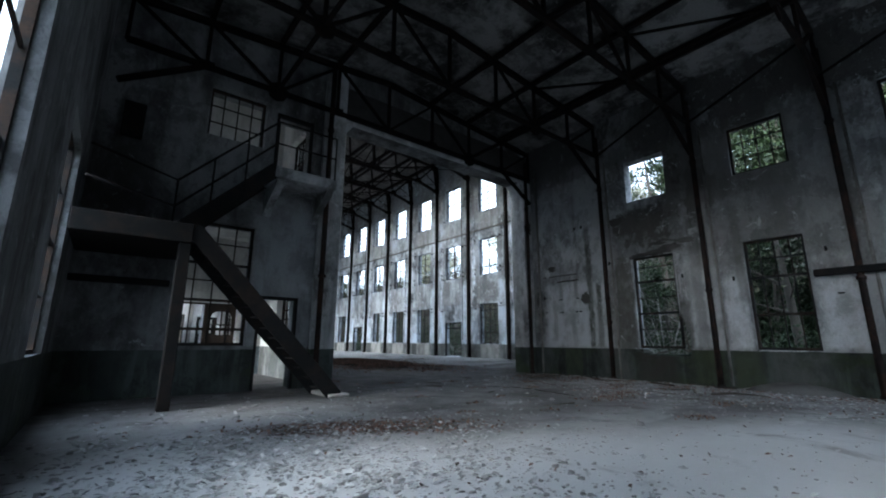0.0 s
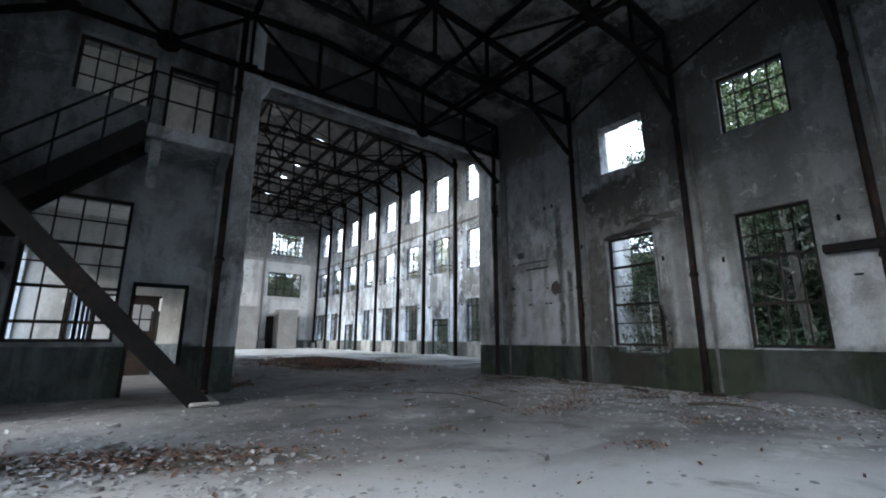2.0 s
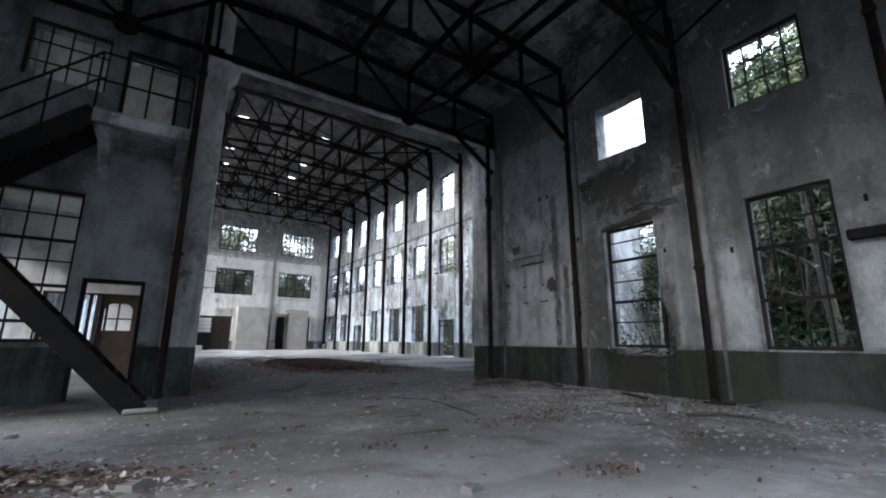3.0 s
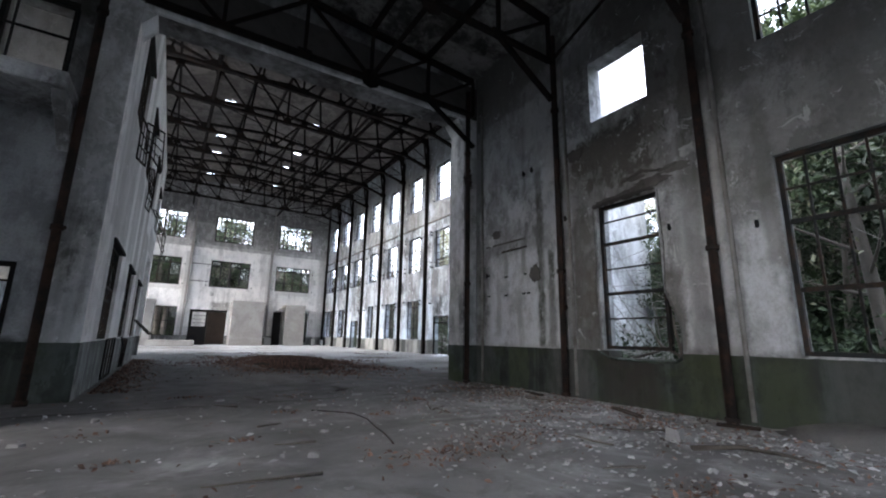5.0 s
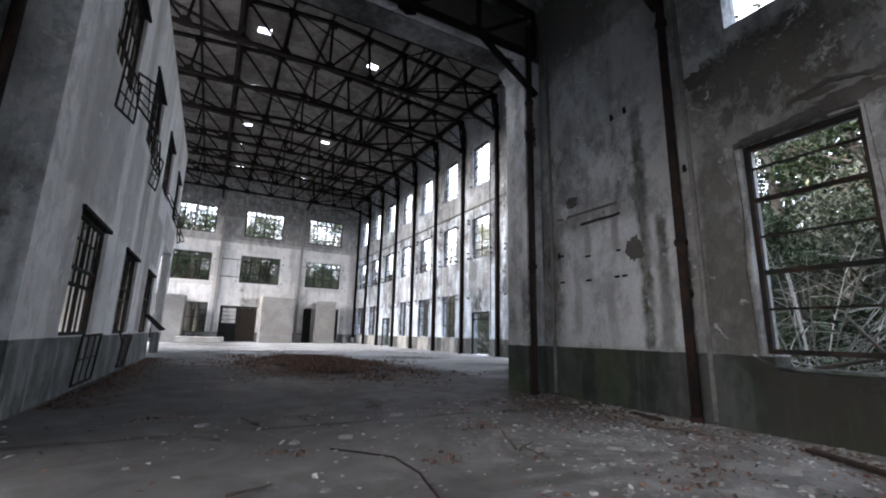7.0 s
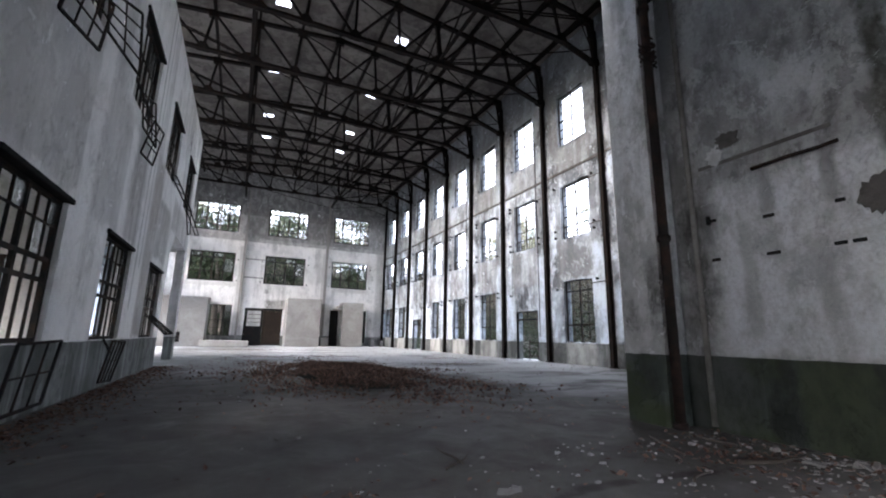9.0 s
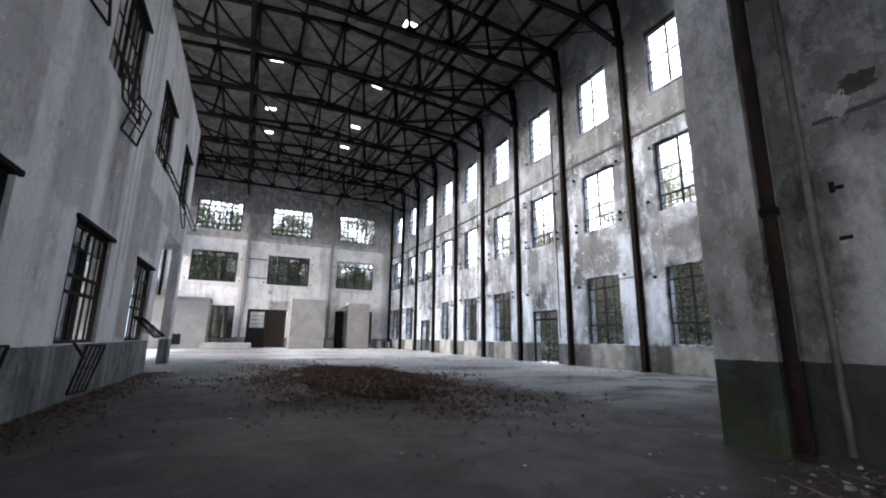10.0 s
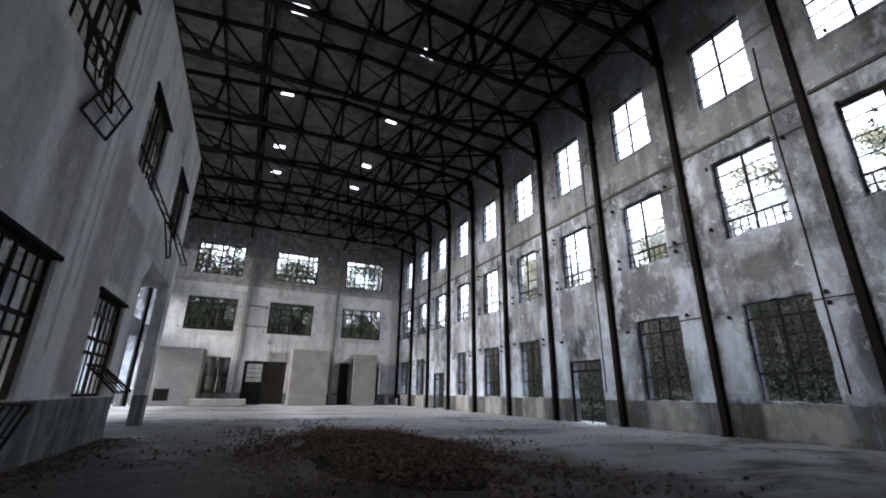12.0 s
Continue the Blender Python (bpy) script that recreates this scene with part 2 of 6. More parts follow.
    h = n.math("ADD", n.math("MULTIPLY", fine, 0.25), n.math("ADD", mid, n.math("ADD", n.math("MULTIPLY", flake, -0.5), n.math("MULTIPLY", under, -0.9))))
    return n.done(c, 0.92, h, 0.6, 0.02)


def metal(name, dark, rust, amount=0.5):
    n = Nodes(name)
    a, b = n.noise(3.5, 8, 0.7), n.noise(40, 5, 0.7)
    c = n.mix(n.math("MULTIPLY", n.ramp(a, 0.42, 0.65), amount), dark, rust)
    c = n.mix(n.math("MULTIPLY", n.ramp(b, 0.5, 0.75), 0.5), c, tuple(x * 0.5 for x in dark))
    return n.done(c, 0.88, b, 0.4, 0.004, 0.0, 0.12)


def concrete(name, base, dark, stain, bump=0.5):
    n = Nodes(name)
    a, b, c3 = n.noise(0.6, 9, 0.65, None, 0.8), n.noise(5, 9, 0.7), n.noise(60, 4, 0.7)
    c = n.mix(n.ramp(a, 0.38, 0.62), base, dark)
    c = n.mix(n.math("MULTIPLY", n.ramp(b, 0.5, 0.7), 0.5), c, stain)
    c = n.mix(n.math("MULTIPLY", n.ramp(c3, 0.45, 0.8), 0.35), c, tuple(x * 0.5 for x in dark))
    return n.done(c, 0.9, n.math("ADD", b, n.math("MULTIPLY", c3, 0.3)), bump, 0.02)


ALGAE, WASHED, DAMP = (0.045, 0.047, 0.032), (0.68, 0.71, 0.75), (0.1, 0.095, 0.083)
# grey bands and patches darken the wall towards the ceiling
PL_ROOM = plaster("room_plaster", (0.5, 0.52, 0.54), (0.25, 0.255, 0.257), (0.04, 0.039, 0.034), (0.06, 0.07, 0.065), 0.5, 0.55, 0.7, 0.0, 0.55,
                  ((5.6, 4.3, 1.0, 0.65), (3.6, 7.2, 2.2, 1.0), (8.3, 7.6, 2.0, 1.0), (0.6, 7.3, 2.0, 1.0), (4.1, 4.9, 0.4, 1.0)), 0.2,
                  ((6.9, 9.2, 0.87, 2.9, WASHED, 0.9), (3.9, 4.65, 0.9, 3.3, WASHED, 0.75), (0.55, 2.1, 0.9, 2.45, WASHED, 0.9), (3.35, 3.8, 0.9, 2.6, WASHED, 0.8),
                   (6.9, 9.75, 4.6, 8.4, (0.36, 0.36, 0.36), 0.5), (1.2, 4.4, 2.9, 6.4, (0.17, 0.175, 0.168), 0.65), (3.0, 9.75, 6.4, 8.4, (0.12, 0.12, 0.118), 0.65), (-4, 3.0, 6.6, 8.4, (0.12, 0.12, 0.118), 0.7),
                   (6.08, 6.6, 0.85, 3.4, DAMP, 0.9), (4.6, 6.6, 3.4, 4.7, DAMP, 0.8), (4.6, 4.88, 0.85, 2.2, DAMP, 0.8), (3.3, 3.5, 2.0, 4.4, DAMP, 0.6), (6.62, 6.8, 0.9, 5.0, (0.3, 0.3, 0.3), 0.6), (3.95, 4.1, 2.4, 5.0, (0.5, 0.51, 0.52), 0.7), (4.25, 4.5, 0.9, 4.4, DAMP, 0.5), (2.2, 5.0, 4.6, 6.6, (0.16, 0.155, 0.145), 0.55), (0.9, 1.35, 0.9, 4.2, DAMP, 0.45),
                   (7.38, 7.56, 0.87, 4.65, ALGAE, 0.95), (7.1, 7.26, 0.87, 2.85, ALGAE, 0.9), (8.5, 8.62, 2.45, 3.0, DAMP, 0.6), (7.9, 8.05, 2.4, 3.0, DAMP, 0.6),
                   (8.05, 8.2, 1.2, 2.0, DAMP, 0.35), (8.75, 8.9, 1.1, 2.4, DAMP, 0.35)),
                  crisp=0.6, low_strips=((5.1, 6.1, 0.0, 0.9, (0.045, 0.04, 0.036), 0.9), (4.0, 4.7, 0.0, 0.9, (0.068, 0.082, 0.05), 0.9), (3.2, 3.8, 0.0, 0.9, (0.055, 0.066, 0.042), 0.8), (7.9, 8.5, 0.0, 0.9, (0.072, 0.088, 0.055), 0.8),
                              (6.3, 7.3, 0.0, 0.9, (0.12, 0.125, 0.12), 0.7), (9.0, 9.75, 0.0, 0.9, (0.1, 0.11, 0.105), 0.7), (2.0, 3.1, 0.0, 0.9, (0.1, 0.105, 0.1), 0.7)))
# room plaster with its shade painted in; pale strip for the lit part
PL_SHADED = plaster("shaded_plaster", (0.29, 0.3, 0.305), (0.15, 0.152, 0.154), (0.045, 0.044, 0.04), (0.06, 0.07, 0.065), 0.4, 0.54, 0.7, 53.0, 0.5, (), 0.25, ((2.35, 3.8, 0.9, 4.3, (0.42, 0.44, 0.46), 0.8),), across=0, crisp=0.4)
PL_PORTAL = plaster("portal_plaster", (0.74, 0.76, 0.78), (0.5, 0.51, 0.515), (0.08, 0.083, 0.078), (0.08, 0.095, 0.088), 0.6, 0.57, 0.6, 41.0, 0.45, (), 0.3, crisp=0.45)
DARK_GREY, PALE_RENDER = (0.16, 0.165, 0.17), (0.42, 0.42, 0.4)
# each bay darker above the ledge and again near the roof; mould beside windows
PL_HALL = plaster("hall_plaster", (0.7, 0.78, 0.89), (0.3, 0.325, 0.36), (0.04, 0.044, 0.046), (0.19, 0.2, 0.2), 0.25, 0.53, 0.8, 11.0, 0.45,
                  ((19.6, 4.15, 1.25, 0.75), (20.6, 3.0, 0.45, 1.3), (16.0, 4.35, 0.6, 0.4), (23.6, 4.6, 0.5, 0.7), (17.9, 8.6, 0.8, 0.6), (28.4, 4.3, 0.6, 0.5), (16.6, 12.0, 0.9, 1.6), (20.3, 12.6, 0.9, 1.2), (17.75, 5.5, 0.3, 2.6), (21.3, 5.6, 0.28, 2.4), (14.2, 2.2, 0.3, 1.5)), 0.35,
                  ((0.0, 3.56, 8.45, 15.0, (0.26, 0.265, 0.27), 0.55), (0.0, 3.56, 11.9, 15.0, DARK_GREY, 0.75), (2.66, 3.1, 9.2, 12.6, DARK_GREY, 0.6), (0.55, 0.92, 4.9, 8.2, DARK_GREY, 0.7), (2.64, 3.0, 2.9, 8.1, DARK_GREY, 0.7),
                   (0.8, 2.8, 3.5, 5.2, (0.3, 0.31, 0.32), 0.6), (2.7, 3.4, 0.9, 3.1, (0.68, 0.78, 0.9), 0.8), (0.2, 0.85, 0.9, 4.8, (0.66, 0.75, 0.86), 0.7), (0.8, 2.8, 8.5, 9.6, (0.34, 0.35, 0.36), 0.6), (1.2, 1.5, 8.0, 9.6, DAMP, 0.5)),
                  crisp=0.6, bay=(10.49, 3.56), low_strips=((0.95, 2.62, 0.0, 0.95, PALE_RENDER, 0.85), (2.65, 3.2, 0.0, 0.95, (0.05, 0.055, 0.05), 0.8)))
# shade under the roof painted into the upper bands, with soot; corner darker too
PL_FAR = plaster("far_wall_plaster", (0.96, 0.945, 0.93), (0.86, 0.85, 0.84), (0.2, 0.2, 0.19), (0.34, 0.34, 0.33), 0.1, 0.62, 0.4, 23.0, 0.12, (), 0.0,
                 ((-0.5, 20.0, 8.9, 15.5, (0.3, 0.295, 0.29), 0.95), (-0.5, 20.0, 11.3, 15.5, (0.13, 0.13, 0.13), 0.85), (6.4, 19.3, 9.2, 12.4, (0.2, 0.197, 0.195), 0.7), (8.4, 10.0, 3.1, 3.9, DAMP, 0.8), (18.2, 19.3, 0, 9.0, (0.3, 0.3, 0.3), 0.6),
                  (6.0, 6.3, 0, 8.4, (0.4, 0.39, 0.38), 0.6), (13.0, 13.3, 0, 8.4, (0.4, 0.39, 0.38), 0.6), (2.0, 6.0, 4.9, 5.25, (0.45, 0.44, 0.42), 0.5), (14.0, 17.5, 4.9, 5.25, (0.45, 0.44, 0.42), 0.5)), across=0, crisp=0.25)
DULL, CHALK = (0.31, 0.295, 0.28), (0.95, 0.94, 0.93)
PL_BLOCK = plaster("block_plaster", (0.97, 0.96, 0.95), (0.93, 0.915, 0.9), (0.2, 0.19, 0.18), (0.25, 0.265, 0.26), 0.2, 0.64, 0.4, 5.0, 0.25, (), 0.75,
                   ((10.3, 13.4, 2.9, 5.4, (0.5, 0.49, 0.475), 0.7), (13.35, 13.9, 0.9, 9.2, CHALK, 0.9), (14.0, 15.6, 2.8, 5.2, (0.5, 0.49, 0.475), 0.7), (14.1, 14.9, 5.2, 9.2, DULL, 0.35), (15.6, 15.95, 2.9, 5.0, CHALK, 0.9),
                    (16.05, 17.1, 2.85, 5.3, DULL, 0.85), (17.2, 18.05, 0.87, 9.2, CHALK, 0.95), (17.42, 17.55, 1.5, 9.2, DULL, 0.6), (17.8, 17.9, 2.5, 9.2, DULL, 0.6), (18.15, 19.2, 0.9, 5.4, (0.4, 0.37, 0.345), 0.85),
                    (19.2, 21.2, 3.0, 4.6, DULL, 0.7), (19.4, 20.6, 4.6, 5.4, CHALK, 0.7), (18.6, 18.75, 5.6, 9.2, CHALK, 0.9), (21.0, 21.7, 0.9, 9.2, CHALK, 0.6), (21.3, 25.6, 4.2, 5.2, DULL, 0.6), (11.0, 13.2, 7.35, 9.2, DULL, 0.5)), crisp=0.4)
PL_WHITE = plaster("inner_room_plaster", (0.74, 0.73, 0.71), (0.6, 0.59, 0.56), (0.25, 0.24, 0.22), (0.33, 0.38, 0.42), 0, 0.66, 0.35, 31.0, 0.25)
CEIL = plaster("ceiling_plaster", (0.3, 0.3, 0.295), (0.12, 0.12, 0.118), (0.03, 0.03, 0.029), None, 0, 0.5, 0.0, 17.0)
ROOF = plaster("roof_board", (0.21, 0.195, 0.184), (0.125, 0.115, 0.108), (0.08, 0.07, 0.064), None, 0, 0.6, 0.0, 3.0)
STEEL = metal("rusty_dark_steel", (0.012, 0.011, 0.011), (0.03, 0.018, 0.013), 0.6)
PALE_STEEL = metal("pale_painted_steel", (0.34, 0.33, 0.32), (0.2, 0.15, 0.12), 0.35)
PIPE = metal("rusty_pipe", (0.026, 0.022, 0.021), (0.07, 0.038, 0.028), 0.7)
GREY_PIPE = metal("grey_painted_pipe", (0.26, 0.26, 0.25), (0.1, 0.08, 0.065), 0.5)
BLACK = metal("black_painted_steel", (0.014, 0.015, 0.016), (0.04, 0.026, 0.02), 0.4)
SASH = metal("window_steel", (0.025, 0.026, 0.027), (0.075, 0.045, 0.03), 0.6)
CONC = concrete("box_concrete", (0.4, 0.39, 0.375), (0.32, 0.305, 0.29), (0.2, 0.17, 0.15))
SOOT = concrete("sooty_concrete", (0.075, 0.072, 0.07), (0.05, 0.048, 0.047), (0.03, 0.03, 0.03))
BARE = concrete("bare_render", (0.15, 0.145, 0.14), (0.08, 0.076, 0.072), (0.045, 0.042, 0.04))
def flakes():
    n = Nodes("rubble_flakes")
    c = n.mix(n.ramp(n.island(), 0.0, 1.0, False), (0.2, 0.197, 0.195), (0.46, 0.46, 0.46))
    c = n.mix(n.math("MULTIPLY", n.ramp(n.noise(30, 6), 0.4, 0.7), 0.45), c, (0.2, 0.19, 0.18))
    return n.done(c, 0.92, n.noise(60, 5), 0.5, 0.01)


RUBBLE = flakes()
WOOD = concrete("old_wood", (0.05, 0.035, 0.026), (0.032, 0.023, 0.018), (0.022, 0.017, 0.014))


def floor_material():
    n = Nodes("floor_concrete")
    a = n.noise(0.32, 9, 0.62, n.scaled(1, 0.6, 1), 1.0)
    b, c3, d = n.noise(1.7, 10, 0.7, None, 0.7), n.noise(14, 8, 0.7), n.noise(90, 3, 0.7)
    c = n.mix(n.ramp(a, 0.36, 0.64), (0.4, 0.405, 0.415), (0.25, 0.247, 0.245))
    c = n.mix(n.math("MULTIPLY", n.ramp(b, 0.5, 0.68), 0.6), c, (0.13, 0.115, 0.105))
    c = n.mix(n.math("MULTIPLY", n.ramp(c3, 0.54, 0.75), 0.45), c, (0.12, 0.11, 0.105))
    c = n.mix(n.math("MULTIPLY", n.ramp(d, 0.55, 0.8), 0.4), c, (0.5, 0.5, 0.5))
    wet = n.ramp(n.noise(0.4, 9, 0.6, n.scaled(0.55, 1, 1, (4, 9, 0)), 0.6), 0.53, 0.6)
    c = n.mix(n.math("MULTIPLY", wet, 0.6), c, (0.085, 0.08, 0.078))
    # trodden earth and leaf mould inside the portal
    y = n.axis(1)
    band = n.math("MULTIPLY", n.ramp(y, 6.4, 8.8), n.ramp(y, 21.0, 16.5))
    soil = n.math("MULTIPLY", band, n.ramp(n.noise(0.7, 8, 0.6), 0.2, 0.42))
    c = n.mix(n.math("MULTIPLY", soil, 0.88), c, (0.062, 0.056, 0.053))
    # light near the gateway painted in as pale, dusty screed in the first room
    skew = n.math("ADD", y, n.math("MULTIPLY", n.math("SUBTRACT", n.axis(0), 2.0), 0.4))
    lit_screed = n.math("MULTIPLY", n.ramp(skew, 5.2, 3.2), n.ramp(n.noise(0.8, 9, 0.65, n.scaled(1, 1, 1, (2, 6, 0)), 0.5), 0.28, 0.44))
    c = n.mix(n.math("MULTIPLY", lit_screed, 0.85), c, (0.76, 0.775, 0.79))
    # paler concrete down the hall, broken up by noise
    pale_hall = n.math("MULTIPLY", n.ramp(y, 15.5, 19.5), n.ramp(n.noise(0.55, 9, 0.65, n.scaled(0.5, 1, 1, (5, 2, 0)), 0.5), 0.6, 0.46))
    c = n.mix(n.math("MULTIPLY", pale_hall, 0.8), c, (0.6, 0.605, 0.61))
    # paler concrete along the east side of the hall
    pale_side = n.math("MULTIPLY", n.math("MULTIPLY", n.ramp(n.axis(0), 11.5, 13.0), n.ramp(y, 11.5, 13.5)), n.ramp(n.noise(0.6, 9, 0.65, n.scaled(0.5, 1, 1, (1, 4, 0)), 0.5), 0.6, 0.44))
    c = n.mix(n.math("MULTIPLY", pale_side, 0.65), c, (0.5, 0.51, 0.52))
    # brown band of trodden mould below the stair
    along = n.math("ADD", n.math("MULTIPLY", n.math("SUBTRACT", n.axis(0), 2.7), 0.88), n.math("MULTIPLY", n.math("SUBTRACT", y, 4.95), -0.47))
    cross = n.math("ADD", n.math("MULTIPLY", n.math("SUBTRACT", n.axis(0), 2.7), 0.47), n.math("MULTIPLY", n.math("SUBTRACT", y, 4.95), 0.88))
    ell = n.math("ADD", n.math("POWER", n.math("DIVIDE", along, 1.5), 2.0), n.math("POWER", n.math("DIVIDE", cross, 0.42), 2.0))
    band2 = n.ramp(n.math("ADD", ell, n.math("MULTIPLY", n.math("SUBTRACT", b, 0.5), 4.0)), 1.3, 0.6)
    c = n.mix(n.math("MULTIPLY", band2, 0.85), c, (0.085, 0.07, 0.058))
    # weaker light painted in as dark, with damp leaf dirt, from stair foot to block
    dim_dirt = n.math("MULTIPLY", n.math("MULTIPLY", n.math("MULTIPLY", n.ramp(n.axis(0), 2.0, 4.0), n.ramp(n.axis(0), 9.5, 6.5)), n.ramp(y, 3.0, 4.6)), n.ramp(n.noise(0.9, 9, 0.66, n.scaled(1, 1, 1, (8, 1, 0)), 0.6), 0.24, 0.5))
    c = n.mix(n.math("MULTIPLY", dim_dirt, 0.75), c, (0.1, 0.098, 0.096))
    # grit and dirt washed up along the east wall of the room
    grit = n.math("MULTIPLY", n.ramp(n.axis(0), 6.2, 8.8), n.ramp(y, 11.0, 8.5))
    grit = n.math("MULTIPLY", grit, n.ramp(n.noise(1.3, 10, 0.72, None, 0.8), 0.36, 0.56))
    c = n.mix(n.math("MULTIPLY", grit, 0.72), c, (0.13, 0.126, 0.122))
    # dirty groove across the threshold of the portal
    groove = n.math("ABSOLUTE", n.math("ADD", n.math("SUBTRACT", y, 8.5), n.math("MULTIPLY", n.math("SUBTRACT", n.noise(0.9, 6, 0.6), 0.5), 0.5)))
    groove = n.math("MULTIPLY", n.ramp(groove, 0.1, 0.02), n.ramp(n.noise(1.6, 6, 0.6), 0.36, 0.52))
    c = n.mix(n.math("MULTIPLY", groove, 0.85), c, (0.035, 0.03, 0.027))
    h = n.math("ADD", n.math("MULTIPLY", c3, 0.5), n.math("ADD", b, n.math("MULTIPLY", d, 0.15)))
    return n.done(c, n.mix(n.ramp(b, 0.3, 0.7), (0.55,) * 3, (0.9,) * 3), h, 0.5, 0.02)


def leaf_material(name, a, b, rough=0.6):
    n = Nodes(name)
    c = n.mix(n.island(), a, b)
    return n.done(c, rough, n.noise(60, 3), 0.2, 0.01)


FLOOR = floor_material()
DEAD = leaf_material("dead_leaves", (0.05, 0.034, 0.028), (0.25, 0.155, 0.12), 0.8)
GREEN = leaf_material("evergreen_leaves", (0.01, 0.02, 0.008), (0.035, 0.055, 0.02))
PALE = leaf_material("pale_leaves", (0.04, 0.05, 0.032), (0.1, 0.11, 0.075))
# paler copy of the leaves with sunlight and glare put into the colour
SUNLIT = leaf_material("sunlit_leaves", (0.12, 0.125, 0.07), (0.32, 0.32, 0.22))
PAINT = leaf_material("paint_flakes", (0.25, 0.255, 0.26), (0.6, 0.615, 0.63), 0.85)
BRUSH = leaf_material("dry_brush", (0.022, 0.022, 0.012), (0.1, 0.088, 0.06))
BARK = concrete("bark", (0.13, 0.115, 0.1), (0.08, 0.07, 0.06), (0.05, 0.05, 0.04))
TWIG = concrete("bare_twigs", (0.27, 0.26, 0.24), (0.18, 0.172, 0.16), (0.2, 0.19, 0.17))
SOIL = concrete("forest_soil", (0.016, 0.015, 0.01), (0.01, 0.011, 0.006), (0.008, 0.01, 0.005))

# ---------------------------------------------------------------- plan, in metres
ROOM_L, ROOM_R, ROOM_S, PORTAL_S, PORTAL_N = -0.6, 11.8, -5.2, 9.75, 10.3
HALL_L, HALL_R, HALL_N, BLOCK_R, BLOCK_N = 0.4, 19.1, 46.0, 4.35, 26.0
RIDGE, EAVES, SLOPE = 9.65, 14.65, 0.095
BAY = 3.56
BAYS = [14.05 + BAY * k for k in range(-1, 10)]


def roof_z(x):
    return EAVES + SLOPE * (HALL_R - RIDGE - abs(x - RIDGE))


# openings: (from, to, sill, head)
right_room = []
for c in (5.47, 2.72, -0.03, -2.78):
    right_room += [(c - 0.575, c + 0.575, 0.88, 3.42), (c - 0.575, c + 0.575, 5.12, 6.37)]
# windows at 6.3 and 2.35; the other openings are unseen, added for light
left_room = [(y, y + 1.6, 0.86, 3.8) for y in (6.3, 2.35, -1.65)] + [(y, y + 1.0, 5.2, 7.2) for y in (-2.5, 1.3, 4.9)]
right_room += [(4.7, 4.9, 0.74, 1.32), (4.77, 4.9, 1.3, 1.55), (4.83, 4.9, 1.5, 1.75), (4.88, 5.95, 0.74, 0.9)]
# unseen gateway behind the camera, added to light the room floor
south_room = [(7.2, 11.5, 0.0, 4.4)]
hall_right = []
for k, y in enumerate(BAYS[:-1]):
    m = y + BAY / 2 + (0.4 if k == 0 else 0)
    if k in (3, 7):
        hall_right.append((m - 0.88, m + 0.88, 0.0, 2.3))
    elif k == 6:
        hall_right.append((m - 0.6, m + 0.7, 0.86, 3.45))
    else:
        hall_right.append((m - 0.87, m + 0.87, 0.86, 3.45))
    hall_right += [(m - 0.87, m + 0.87, 5.3, 7.78), (m - 0.87, m + 0.87, 9.65, 12.2)]
# mostly out of view; openings made wide to let more light into the hall
hall_left = [(y + 0.25, y + BAY - 0.25, 9.5, 13.6) for y in BAYS[:7] if y > 9.9] + [(y + BAY / 2 - 0.87, y + BAY / 2 + 0.87, 9.65, 12.2) for y in BAYS[7:-1]]
hall_left += [(y + 0.3, y + BAY - 0.3, a, b) for y in BAYS[5:-1] for a, b in ((0.0, 4.2), (5.2, 8.0))]
# openings behind the block's rooms, sized to light them
hall_left += [(y, y + 1.7, a, b) for y in (11.2, 15.3, 19.0) for a, b in ((0.8, 3.2), (5.6, 7.2))] + [(13.1, 14.5, 0.8, 3.2)]
far_wall = [(c - 1.7, c + 1.7, a, b) for c in (3.98, 9.76, 15.58) for a, b in ((5.28, 7.79), (9.6, 12.1))]
far_wall += [(4.1, 5.85, 0.8, 3.35), (6.85, 9.9, 0.0, 3.15), (16.95, 17.5, 0.85, 3.3)]
portal = (BLOCK_R, 11.4, 0.0, 6.7)
south_hall = [portal, (2.57, 3.45, 0.0, 2.0), (0.98, 2.4, 0.93, 3.5), (1.2, 2.38, 5.42, 6.6), (2.62, 3.52, 4.66, 6.42)]
block_right = [(y, y + 1.9, a, b) for y in (11.3, 15.1, 19.05) for a, b in ((0.87, 2.73), (5.42, 7.3))]
block_right += [(23.1, 24.9, 5.42, 7.3), (21.75, 25.35, 0.0, 4.2)]

# ---------------------------------------------------------------- ground, floor, walls, roofs
def ground_z(x, y):
    foot = 15.5 + 6.5 * min(1, max(0, (y - 4) / 6))
    d = max(x - foot, (y - 49) * 0.8, -x - 14, 0)
    steep = 0.62 - 0.2 * min(1, max(0, (y - 6) / 8))
    return -0.2 + min(14, steep * max(0, d - 1)) + (0.35 * noise.noise((x * 0.3, y * 0.3, 0)) if d > 1 else 0)


def ground():
    def steps(lo, hi):
        fine = [lo + (hi - lo) * k / 46 for k in range(47)]
        return [lo - 700, lo - 250, lo - 90, lo - 40, lo - 15] + fine + [hi + 15, hi + 40, hi + 90, hi + 250, hi + 700]
    xs, ys = steps(-22, 48), steps(-16, 76)
    bm = bmesh.new()
    g = [[bm.verts.new((x, y, ground_z(x, y))) for y in ys] for x in xs]
    for i in range(len(xs) - 1):
        for j in range(len(ys) - 1):
            bm.faces.new((g[i][j], g[i + 1][j], g[i + 1][j + 1], g[i][j + 1])).smooth = True
    tagged(part("ground", bm, SOIL), "dark leaf-strewn forest soil rising round the building", "ground", kind="structure")


